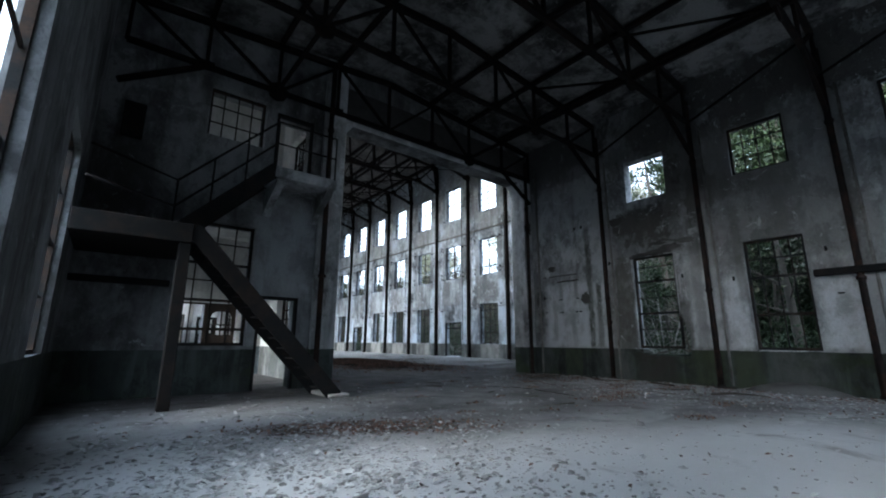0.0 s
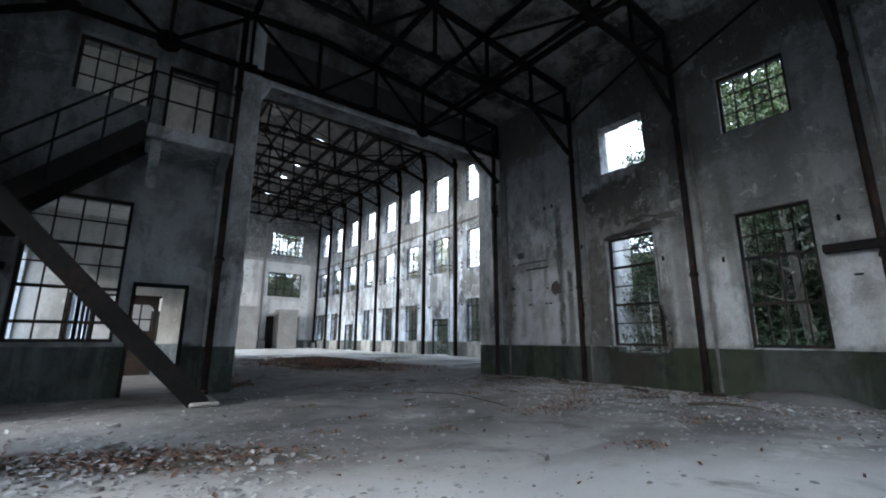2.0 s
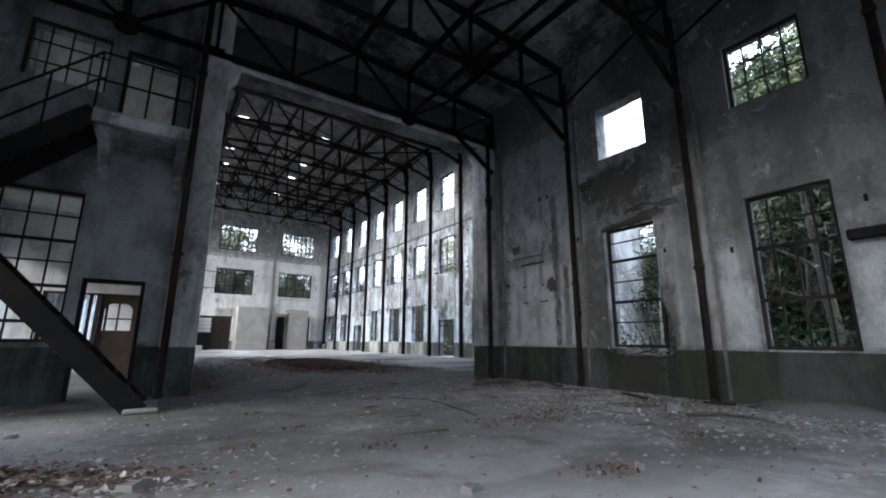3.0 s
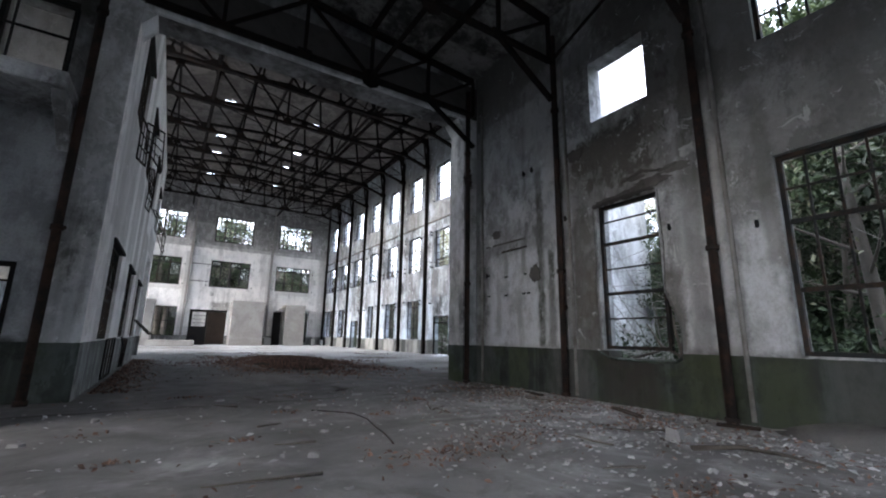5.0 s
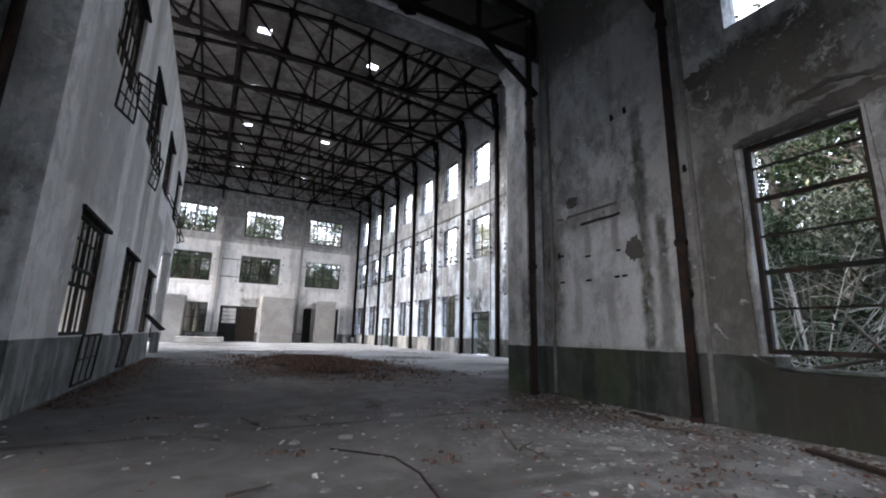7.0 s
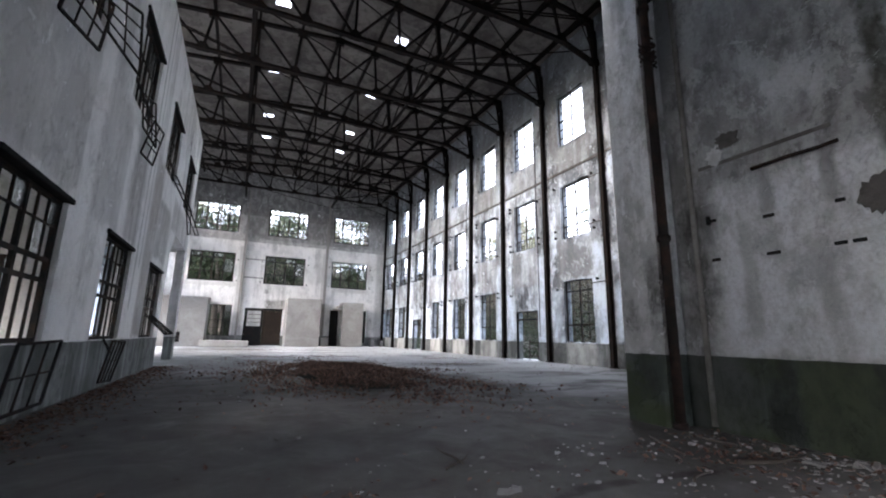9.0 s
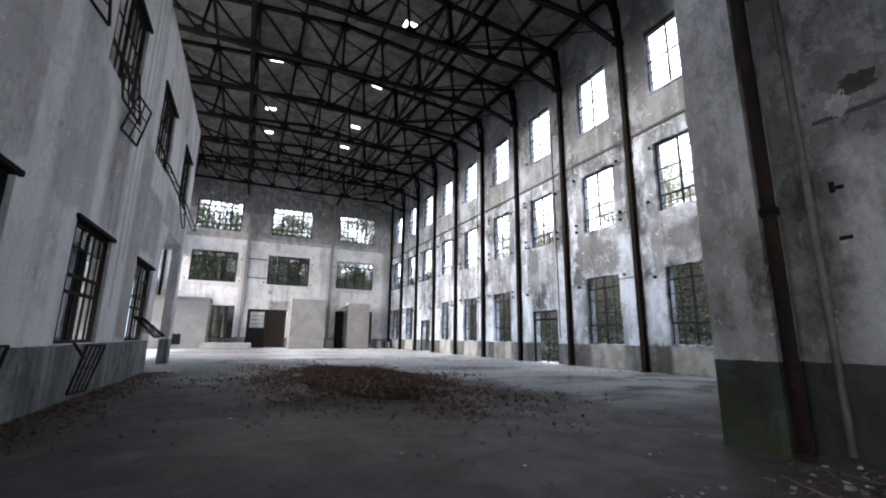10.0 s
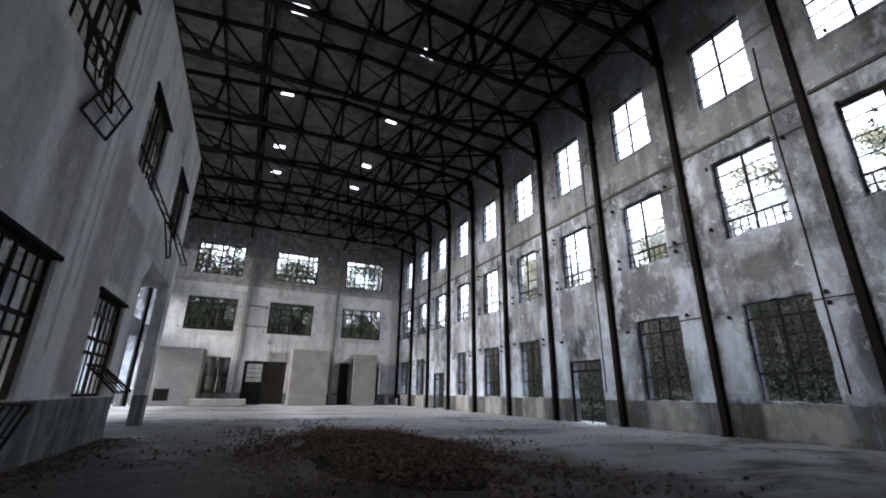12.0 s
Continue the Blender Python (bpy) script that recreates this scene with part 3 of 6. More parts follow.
ground()
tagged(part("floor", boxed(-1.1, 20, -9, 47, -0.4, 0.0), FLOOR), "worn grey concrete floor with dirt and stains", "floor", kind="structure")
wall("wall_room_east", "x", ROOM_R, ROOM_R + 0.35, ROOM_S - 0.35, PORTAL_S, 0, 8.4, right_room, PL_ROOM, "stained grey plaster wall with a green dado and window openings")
wall("wall_room_west", "x", ROOM_L - 0.2, ROOM_L, ROOM_S - 0.35, PORTAL_S, 0, 8.4, left_room, PL_SHADED, "stained plaster wall, shade painted in, with tall window openings")
wall("wall_room_south", "y", ROOM_S - 0.35, ROOM_S, ROOM_L, ROOM_R, 0, 9.6, south_room, PL_ROOM, "stained plaster end wall with a wide gateway added for light")
wall("wall_portal_west", "y", PORTAL_S, PORTAL_N, ROOM_L - 0.35, BLOCK_R, 0, EAVES, south_hall[1:], PL_SHADED, "stained plaster wall, shade painted in, with a door and windows")
wall("wall_portal_top", "y", PORTAL_S, PORTAL_N, BLOCK_R, 11.4, 6.7, EAVES, [], PL_SHADED, "plaster wall, shade painted in, above the tall wide portal")
wall("wall_portal_east", "y", PORTAL_S, PORTAL_N, 11.4, HALL_R + 0.4, 0, EAVES, [], PL_PORTAL, "stained grey plaster wall beside the portal")
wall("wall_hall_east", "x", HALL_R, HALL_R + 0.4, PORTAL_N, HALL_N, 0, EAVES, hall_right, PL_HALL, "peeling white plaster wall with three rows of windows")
wall("wall_hall_west", "x", HALL_L - 0.4, HALL_L, PORTAL_N, HALL_N, 0, EAVES, hall_left, PL_HALL, "white plaster wall with rows of windows, widened out of view for light")
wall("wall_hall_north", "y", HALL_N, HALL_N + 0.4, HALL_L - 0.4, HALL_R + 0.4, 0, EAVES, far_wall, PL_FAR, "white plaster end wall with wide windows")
wall("wall_block_east", "x", BLOCK_R - 0.3, BLOCK_R, PORTAL_N, BLOCK_N, 0, 9.15, block_right, PL_BLOCK, "streaked white plaster wall of the inner office block")
wall("wall_block_north", "y", BLOCK_N - 0.3, BLOCK_N, HALL_L, BLOCK_R - 0.3, 4.4, 9.15, [], PL_BLOCK, "white plaster wall of the inner office block")
wall("wall_block_cross", "y", 14.6, 14.8, HALL_L, BLOCK_R - 0.3, 0, 4.2, [(1.3, 3.3, 0, 2.15)], PL_WHITE, "white plaster cross wall with a door opening")
wall("wall_block_upper_cross", "y", 14.0, 14.2, HALL_L, BLOCK_R - 0.3, 4.4, 8.95, [], PL_WHITE, "pale plaster cross wall upstairs")
wall("floor_upper", "z", 4.2, 4.4, HALL_L, BLOCK_R - 0.3, PORTAL_N, BLOCK_N, [], PL_WHITE, "plastered upper floor slab of the office block", "floor")
wall("ceiling_block", "z", 8.95, 9.15, HALL_L, BLOCK_R - 0.3, PORTAL_N, BLOCK_N - 0.3, [], PL_WHITE, "plastered roof slab of the office block", "ceiling")


def gable(name, y0, y1, material):
    bm = bmesh.new()
    a = [bm.verts.new((x, y0, z)) for x, z in ((HALL_L - 0.4, EAVES), (HALL_R + 0.4, EAVES), (RIDGE, roof_z(RIDGE) + 0.05))]
    b = [bm.verts.new((v.co.x, y1, v.co.z)) for v in a]
    bm.faces.new(a)
    bm.faces.new(b[::-1])
    for i in range(3):
        bm.faces.new((a[i], b[i], b[(i + 1) % 3], a[(i + 1) % 3]))
    bmesh.ops.recalc_face_normals(bm, faces=bm.faces[:])
    tagged(part(name, bm, material), "plastered gable under the roof", "wall", kind="structure")


gable("wall_gable_south", PORTAL_S, PORTAL_N, PL_ROOM)
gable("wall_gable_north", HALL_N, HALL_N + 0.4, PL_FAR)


def hall_roof():
    """Two slopes of roof boards; small rectangular holes let the sky in."""
    holes_y = (23.7, 29.15, 34.65, 38.2, 43.7)
    for name, sgn, hx in (("ceiling_hall_east", 1, 12.45), ("ceiling_hall_west", -1, 6.93)):
        bm = bmesh.new()
        xs = sorted({RIDGE, hx - 0.31, hx + 0.31, RIDGE + sgn * 10.0}, reverse=sgn < 0)
        ys = [9.7] + [v for y in holes_y for v in (y - 0.3, y + 0.3)] + [46.9]
        for lift in (0, 0.12):
            for i in range(3):
                for j in range(len(ys) - 1):
                    if i == 1 and j % 2 == 1:
                        continue
                    q = [(xs[i], ys[j]), (xs[i + 1], ys[j]), (xs[i + 1], ys[j + 1]), (xs[i], ys[j + 1])]
                    bm.faces.new([bm.verts.new((x, y, roof_z(x) + 0.06 + lift)) for x, y in q])
        bmesh.ops.remove_doubles(bm, verts=bm.verts[:], dist=0.001)
        tagged(part(name, bm, ROOF), "dark grey board roof lining with small broken skylights", "ceiling", kind="structure")


hall_roof()


def room_roof():
    bm = bmesh.new()
    for lift in (0, 0.15):
        v = [bm.verts.new((x, y, z + lift)) for y in (ROOM_S - 0.5, PORTAL_S) for x, z in ((ROOM_L - 0.4, 8.05), (5.6, 8.62), (ROOM_R + 0.4, 8.05))]
        for k in (0, 1):
            bm.faces.new((v[k], v[k + 1], v[k + 4], v[k + 3]))
    tagged(part("ceiling_room", bm, CEIL), "flaking grey plastered ceiling with pale bare patches", "ceiling", kind="structure")


room_roof()
tagged(part("trim_pier", boxed(3.78, BLOCK_R - 0.003, PORTAL_S - 0.1, PORTAL_S, 0, 8.4), PL_PORTAL), "plaster pier beside the portal", "pier", kind="structure")
tagged(part("trim_jamb_west", boxed(BLOCK_R - 0.001, BLOCK_R + 0.006, PORTAL_S - 0.102, PORTAL_N, 0, 6.4), PL_BLOCK), "pale plaster facing of the portal jamb", "pier", kind="structure")
tagged(part("trim_jamb", boxed(11.4, ROOM_R, PORTAL_S - 0.06, PORTAL_S, 0, 6.9), PL_PORTAL), "plaster jamb beside the portal", "pier", kind="structure")
tagged(part("trim_lintel", boxed(BLOCK_R, 11.4, PORTAL_S - 0.12, PORTAL_S, 6.7, 6.8, bevel=0.02), PL_PORTAL), "plaster moulding along the portal beam", "trim", kind="structure")
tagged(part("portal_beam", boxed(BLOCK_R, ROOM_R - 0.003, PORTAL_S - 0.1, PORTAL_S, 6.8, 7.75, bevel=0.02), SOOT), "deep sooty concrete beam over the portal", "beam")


def haunch(name, axis, p0, p1, corner, reach, drop, material, label):
    """A triangular fillet in the top corner of an opening."""
    (u, z) = corner
    bm = bmesh.new()
    rings = []
    for p in (p0, p1):
        tri = [(u, z), (u + reach, z), (u, z - drop)]
        rings.append([bm.verts.new((p, a, b) if axis == "x" else (a, p, b)) for a, b in tri])
    bm.faces.new(rings[0])
    bm.faces.new(rings[1][::-1])
    for i in range(3):
        j = (i + 1) % 3
        bm.faces.new((rings[0][i], rings[1][i], rings[1][j], rings[0][j]))
    bmesh.ops.recalc_face_normals(bm, faces=bm.faces[:])
    tagged(part(name, bm, material), label, "haunch", kind="structure")


haunch("trim_haunch", "x", BLOCK_R - 0.3, BLOCK_R, (21.75, 4.2), 0.7, 0.7, PL_BLOCK, "plastered haunch in the corner of the opening")
haunch("trim_haunch", "y", PORTAL_S - 0.05, PORTAL_N, (11.4, 6.7), -0.22, 0.3, PL_PORTAL, "plastered haunch at the corner of the portal")
haunch("trim_haunch", "y", PORTAL_S - 0.05, PORTAL_N, (BLOCK_R, 6.7), 0.22, 0.3, PL_PORTAL, "plastered haunch at the corner of the portal")

# ---------------------------------------------------------------- windows
def window(label, w, h, cols, rows, heavy_cols=(), heavy_rows=(), axis="x", depth=0.05, panes=(), grid=None, thin=0.026, heavy=0.065, f=0.055):
    """A steel window with its frame and bars, lower corner at its origin; cols and rows are fractions of width and height."""
    top = thing("window", label, "window", kind="structure")

    def piece(name, a, b, t, d):
        bm = bmesh.new()
        (ua, za), (ub, zb) = a, b
        if axis == "x":
            bar(bm, (0, ua, za), (0, ub, zb), t if ua == ub else d, t if ua != ub else d, (1, 0, 0) if ua == ub else (0, 0, 1))
        else:
            bar(bm, (ua, 0, za), (ub, 0, zb), t if ua == ub else d, t if ua != ub else d, (0, 1, 0) if ua == ub else (0, 0, 1))
        return part(name, bm, SASH, top)

    for name, a, b in (("frame_side", (f / 2, 0), (f / 2, h)), ("frame_side", (w - f / 2, 0), (w - f / 2, h)), ("frame_rail", (f, f / 2), (w - f, f / 2)), ("frame_rail", (f, h - f / 2), (w - f, h - f / 2))):
        piece(name, a, b, f, depth + 0.02)
    for c in cols:
        piece("mullion" if c in heavy_cols else "glazing_bar", (c * w, f), (c * w, h - f), heavy if c in heavy_cols else thin, depth if c in heavy_cols else 0.03)
    for r in rows:
        piece("transom" if r in heavy_rows else "glazing_bar", (f, r * h), (w - f, r * h), heavy * 0.85 if r in heavy_rows else thin, depth * 0.9 if r in heavy_rows else 0.026)
    if grid:
        for c0, c1, z0, z1 in grid:
            piece("glazing_bar", (c0 * w, z0 * h), (c1 * w, z1 * h), thin * 0.85, 0.024)
    cs, rs = [0, *cols, 1], [0, *rows, 1]
    for i, j in panes:
        u0, u1, z0, z1 = cs[i] * w + 0.03, cs[i + 1] * w - 0.03, rs[j] * h + 0.02, rs[j + 1] * h - 0.02
        bm = boxed(-0.002, 0.002, u0, u1, z0, z1) if axis == "x" else boxed(u0, u1, -0.002, 0.002, z0, z1)
        ob = part("pane", bm, GLASS, top)
        ob.visible_shadow = False
    return top


def glass():
    n = Nodes("dirty_glass")
    n.bsdf.inputs["Transmission Weight"].default_value = 0.9
    n.bsdf.inputs["IOR"].default_value = 1.45
    return n.done(n.mix(n.ramp(n.noise(4, 6), 0.4, 0.7), (0.85, 0.88, 0.88), (0.55, 0.58, 0.56)), n.mix(n.ramp(n.noise(3, 5), 0.3, 0.7), (0.06,) * 3, (0.3,) * 3))


GLASS = glass()
count = [0]


def place(src, places):
    """Puts a window at each place, the first one being the source itself."""
    for k, m in enumerate(places):
        ob = src if k == 0 else copy_thing(src, m)
        if k == 0:
            ob.matrix_basis = m
        count[0] += 1
        ob.name = "window_%d" % count[0]


grid_low = [(c, c, 0.0, 0.22) for c in (0.125, 0.25, 0.375, 0.625, 0.75, 0.875)] + [(0, 1, 0.11, 0.11)]
six = [k / 6 for k in range(1, 6)]
X = HALL_R + 0.12
mids = [y + BAY / 2 + (0.4 if k == 0 else 0) for k, y in enumerate(BAYS[:-1])]
upper = window("rusty steel window with bare bars and no glass", 1.74, 2.55, (0.5,), six, (0.5,), (0.5,), thin=0.036)
place(upper, [pose(X, m - 0.87, 9.65) for m in mids])
middle = window("rusty steel window with a small-paned lower light", 1.74, 2.48, (0.5,), (0.22, 0.4, 0.6, 0.8), (0.5,), (0.22,), grid=grid_low, panes=((0, 1),), thin=0.034)
place(middle, [pose(X, m - 0.87, 5.3) for m in mids])
lower = window("rusty steel window with broken glazing over the dado", 1.74, 2.59, (0.25, 0.5, 0.75), (0.28, 0.46, 0.64, 0.82), (0.5,), (0.28, 0.82), thin=0.022)
place(lower, [pose(X, m - 0.87, 0.86) for k, m in enumerate(mids) if k not in (3, 6, 7)])
place(window("narrow rusty steel window above the dado", 1.3, 2.59, (0.5,), (0.3, 0.65), (0.5,), (0.3,)), [pose(X, mids[6] - 0.6, 0.86)])
far_up = window("wide steel window with broken panes in the end wall", 3.4, 2.5, (0.125, 0.25, 0.375, 0.5, 0.625, 0.75, 0.875), (0.2, 0.4, 0.6, 0.8), (0.25, 0.5, 0.75), (0.2, 0.8), "y", 0.07, ((1, 2), (4, 1), (6, 3), (2, 0)), thin=0.06, heavy=0.12, f=0.1)
place(far_up, [pose(c - 1.7, HALL_N + 0.12, 9.6) for c in (3.98, 9.76, 15.58)])
far_mid = window("wide dark steel window in the end wall", 3.4, 2.5, (0.25, 0.5, 0.75), (0.33, 0.8), (0.25, 0.5, 0.75), (0.8,), "y", 0.07, ((0, 2), (2, 2), (3, 1)), thin=0.06, heavy=0.11, f=0.1)
place(far_mid, [pose(c - 1.7, HALL_N + 0.12, 5.28) for c in (3.98, 9.76, 15.58)])
place(window("low steel window in the end wall", 1.75, 2.55, (0.33, 0.66), (0.25, 0.5, 0.75), (0.66,), (0.5,), "y", 0.06), [pose(4.1, HALL_N + 0.12, 0.8)])
blk_low = window("steel window with a missing lower sash in the block wall", 1.9, 1.86, (0.166, 0.333, 0.5, 0.666, 0.833), (0.42, 0.56, 0.8), (0.5,), (0.42, 0.56), panes=((0, 2), (2, 3), (4, 2), (5, 3)))
place(blk_low, [pose(BLOCK_R - 0.1, y, 0.87) for y in (11.3, 15.1, 19.05)])
blk_up = window("rusty upper window with broken bars", 1.9, 1.88, (0.166, 0.333, 0.5, 0.666, 0.833), (0.3, 0.62), (0.5,), (0.3,), panes=((3, 2), (4, 2), (5, 1)))
place(blk_up, [pose(BLOCK_R - 0.1, y, 5.42) for y in (11.3, 15.1, 19.05, 23.05)])
rm_up = window("small upper steel window with twelve lights", 1.15, 1.25, (0.25, 0.5, 0.75), (0.33, 0.66), (), ())
place(rm_up, [pose(ROOM_R + 0.12, c - 0.575, 5.12) for c in (2.72, -0.03, -2.78)])
rm_low = window("tall steel window with bars and open lower lights", 1.15, 2.54, (0.25, 0.5, 0.75), (0.31, 0.65, 0.82), (), (0.31, 0.65))
place(rm_low, [pose(ROOM_R + 0.12, c - 0.575, 0.88) for c in (2.72, -0.03, -2.78)])
place(window("tall broken steel window with only cross bars left", 1.15, 2.54, (0.04,), (0.2, 0.37, 0.54, 0.72, 0.88), (), (0.37, 0.72)), [pose(ROOM_R + 0.12, 4.895, 0.88)])
place(window("tall steel window in the dark west wall", 1.6, 2.94, (0.5,), (0.25, 0.5, 0.75), (0.5,), (0.5,)), [pose(ROOM_L - 0.12, o[0], o[2]) for o in left_room if o[2] < 4])
place(window("many-paned steel window beneath the stair", 1.42, 2.57, (0.25, 0.5, 0.75), (0.13, 0.36, 0.52, 0.66, 0.83), (), (0.13, 0.36, 0.66), "y"), [pose(0.98, PORTAL_S + 0.2, 0.93)])
place(window("many-paned upper window beside the landing door", 1.18, 1.18, (0.25, 0.5, 0.75), (0.33, 0.66), (), (), "y"), [pose(1.2, PORTAL_S + 0.2, 5.42)])
place(window("steel window in the west wall of the hall", 1.74, 2.5, (0.5,), six, (0.5,)), [pose(HALL_L - 0.15, o[0], o[2]) for o in hall_left if abs(o[1] - o[0] - 1.74) < 0.01])


def sash(corners, cols, rows, label):
    """A bent steel sash given by its four corners (top near, top far, low far, low near)."""
    top = thing("window_sash", label, "window sash", "broken sashes")
    p = [Vector(c) for c in corners]

    def at(u, v):
        return (p[0].lerp(p[1], u)).lerp(p[3].lerp(p[2], u), v)

    for u in (0, 1):
        part("stile", barred(at(u, 0), at(u, 1), 0.035, 0.03, (1, 0, 0)), SASH, top)
    for v in (0, 1):
        part("rail", barred(at(0, v), at(1, v), 0.035, 0.03, (1, 0, 0)), SASH, top)
    for k in range(1, cols):
        part("glazing_bar", barred(at(k / cols, 0), at(k / cols, 1), 0.02, 0.02, (1, 0, 0)), SASH, top)
    for k in range(1, rows):
        part("glazing_bar", barred(at(0, k / rows), at(1, k / rows), 0.02, 0.02, (1, 0, 0)), SASH, top)
    return top


W = BLOCK_R + 0.05
sash(((W, 12.45, 0.86), (W + 0.04, 13.6, 0.88), (W + 0.05, 13.25, 0.12), (W + 0.02, 12.15, 0.1)), 3, 2, "rusty sash hanging below its window sill")
sash(((W, 16.45, 0.83), (W + 0.03, 17.35, 0.8), (W + 0.05, 16.5, 0.08), (W + 0.03, 15.75, 0.12)), 4, 2, "rusty slanted sash hanging below its window sill")
part("stay_bar", barred((W, 15.77, 0.88), (W + 0.02, 16.3, 0.62), 0.03, 0.03, (1, 0, 0)), SASH, sash(((W + 0.02, 19.2, 1.42), (W + 0.02, 20.1, 1.45), (W + 0.5, 20.5, 0.98), (W + 0.45, 19.5, 0.95)), 4, 3, "rusty window sash tilted out over the sill"))
sash(((W, 16.82, 5.72), (W + 0.05, 17.7, 5.8), (W + 0.06, 17.0, 4.72), (W, 16.1, 4.66)), 2, 3, "twisted square sash dangling below its window")
sash(((W, 15.55, 5.7), (W + 0.08, 16.3, 5.88), (W + 0.12, 16.72, 5.05), (W + 0.04, 15.75, 5.08)), 3, 3, "bent rusty sash hanging out of the upper window")
sash(((W, 11.9, 5.6), (W + 0.06, 13.0, 5.72), (W + 0.12, 12.6, 4.74), (W + 0.04, 11.55, 4.55)), 3, 3, "bent rusty sash hanging out of the upper window")
sash(((W, 12.95, 5.95), (W + 0.35, 13.25, 5.9), (W + 0.4, 13.45, 4.95), (W + 0.05, 13.0, 5.3)), 2, 4, "rusty side-hung sash swung out of the upper window")
sash(((W, 19.6, 5.45), (W + 0.1, 20.0, 5.5), (W + 0.5, 20.9, 4.7), (W + 0.4, 20.6, 4.72)), 1, 4, "bent narrow sash hanging by one hinge")
sash(((W + 0.38, 20.55, 4.72), (W + 0.48, 20.85, 4.7), (W + 0.45, 21.6, 4.15), (W + 0.4, 21.5, 4.1)), 1, 2, "broken end of a window sash hanging in the air")
sash(((W, 23.5, 5.45), (W + 0.1, 23.9, 5.5), (W + 0.4, 24.7, 4.75), (W + 0.3, 24.5, 4.7)), 1, 3, "bent narrow sash hanging by one hinge")


def lintel(name, spec, label):
    tagged(part(name, boxed(*spec, bevel=0.008), BLACK), label, "lintel", kind="structure")


for o in block_right[:-1]:
    lintel("trim_head", (BLOCK_R - 0.1, BLOCK_R + 0.05, o[0] - 0.06, o[1] + 0.06, o[3] - 0.012, o[3] + 0.06), "dark steel lintel strip above the window")

# ---------------------------------------------------------------- hall columns, ledges, conduits
def h_column(height, d=0.2, material=STEEL):
    top = thing("steel_column", "dark rusty steel column standing against the wall", "column", "steel columns")
    t = 0.03
    part("flange", boxed(-d / 2, -d / 2 + t, -d / 2, d / 2, 0, height), material, top)
    part("flange", boxed(d / 2 - t, d / 2, -d / 2, d / 2, 0, height), material, top)
    part("web", boxed(-d / 2 + t, d / 2 - t, -t / 2, t / 2, 0, height), material, top)
    part("base_plate", boxed(-d / 2 - 0.05, d / 2 + 0.04, -d / 2 - 0.05, d / 2 + 0.05, 0, 0.03), material, top)
    return top


col = h_column(13.9, 0.17)
first = True
for y in BAYS:
    yy = min(y, HALL_N - 0.14)
    if first:
        col.matrix_basis, first = pose(HALL_R - 0.14, yy, 0), False
    else:
        copy_thing(col, pose(HALL_R - 0.14, yy, 0))
for y in BAYS[5:]:
    copy_thing(col, pose(HALL_L + 0.14, min(y, HALL_N - 0.14), 0))
far_col = h_column(13.5, 0.2, PALE_STEEL)
far_col.matrix_basis = pose(6.35, HALL_N - 0.12, 0, 0, 0, 90)
tagged(far_col, "pale grey steel column standing against the end wall")
copy_thing(far_col, pose(13.35, HALL_N - 0.12, 0, 0, 0, 90))

for k, (a, b) in enumerate(zip(BAYS, BAYS[1:])):
    # dark render puts the ledge's shadow line and dirt into its colour
    tagged(part("trim_ledge", boxed(HALL_R - 0.08, HALL_R, a + 0.12, b - 0.12, 8.33, 8.43, bevel=0.012), BARE), "thin plaster ledge along the hall wall", "ledge", kind="structure")
    tagged(part("trim_sill", boxed(HALL_R - 0.05, HALL_R, (a + b) / 2 - 0.95, (a + b) / 2 + 0.95, 9.58, 9.645), PL_HALL), "worn plaster sill", "sill", kind="structure")
tagged(part("trim_ledge", boxed(HALL_L, HALL_R, HALL_N - 0.06, HALL_N, 8.36, 8.43), PL_FAR), "thin plaster ledge along the end wall", "ledge", kind="structure")


def conduit(pts, r, label, name="conduit", material=PIPE, n=6, group="wall pipes"):
    return tagged(part(name, tubed(pts, r, n), material), label, "pipe", group)


def bracket(x, y, z, out, r=0.028, label="small dark steel wall bracket"):
    """A short peg with a knob, set in a wall."""
    top = thing("wall_bracket", label, "bracket", "wall brackets")
    part("peg", tubed([(x, y, z), (x + out[0], y + out[1], z)], r, 6), BLACK, top)
    ex, ey = x + out[0], y + out[1]
    part("knob", tubed([(ex, ey, z - 0.05), (ex, ey, z + 0.05)], r * 1.6, 6), BLACK, top)


rng = random.Random(4)
for k, y in enumerate(BAYS[:-1]):
    yc = y + 0.74
    if k % 2 == 1:
        conduit([(HALL_R - 0.03, yc, 1.1), (HALL_R - 0.03, yc, 5.2), (HALL_R - 0.04, yc + 0.04, 9.2), (HALL_R - 0.03, yc, 10.6)], 0.02, "thin dark conduit running up the wall")
    for z in (3.1, 3.35, 5.4, 5.7, 7.5, 7.7):
        for s in (0.62, BAY - 0.62):
            if rng.random() < 0.62:
                bracket(HALL_R + 0.02, y + s, z, (-0.13, 0))
for k, y in enumerate(BAYS[:-1]):
    for z in (3.2, 5.6, 7.55, 10.9):
        if rng.random() < 0.55:
            conduit([(HALL_R - 0.1, y + 0.12, z), (HALL_R - 0.1, y + 0.5, z + 0.01), (HALL_R - 0.09, y + 0.98, z)], 0.018, "thin dark rail from column to window", "wall_rail")
    for z in (5.38, 7.62, 9.75, 11.9):
        for u in (0.84, 2.72):
            if rng.random() < 0.5:
                bracket(HALL_R + 0.02, y + u, z, (-0.1, 0), 0.022)
for c in (3.98, 9.76, 15.58):
    for z in (5.4, 7.2):
        bracket(c + 1.95, HALL_N + 0.02, z, (0, -0.16))
        bracket(c - 1.95, HALL_N + 0.02, z, (0, -0.16))
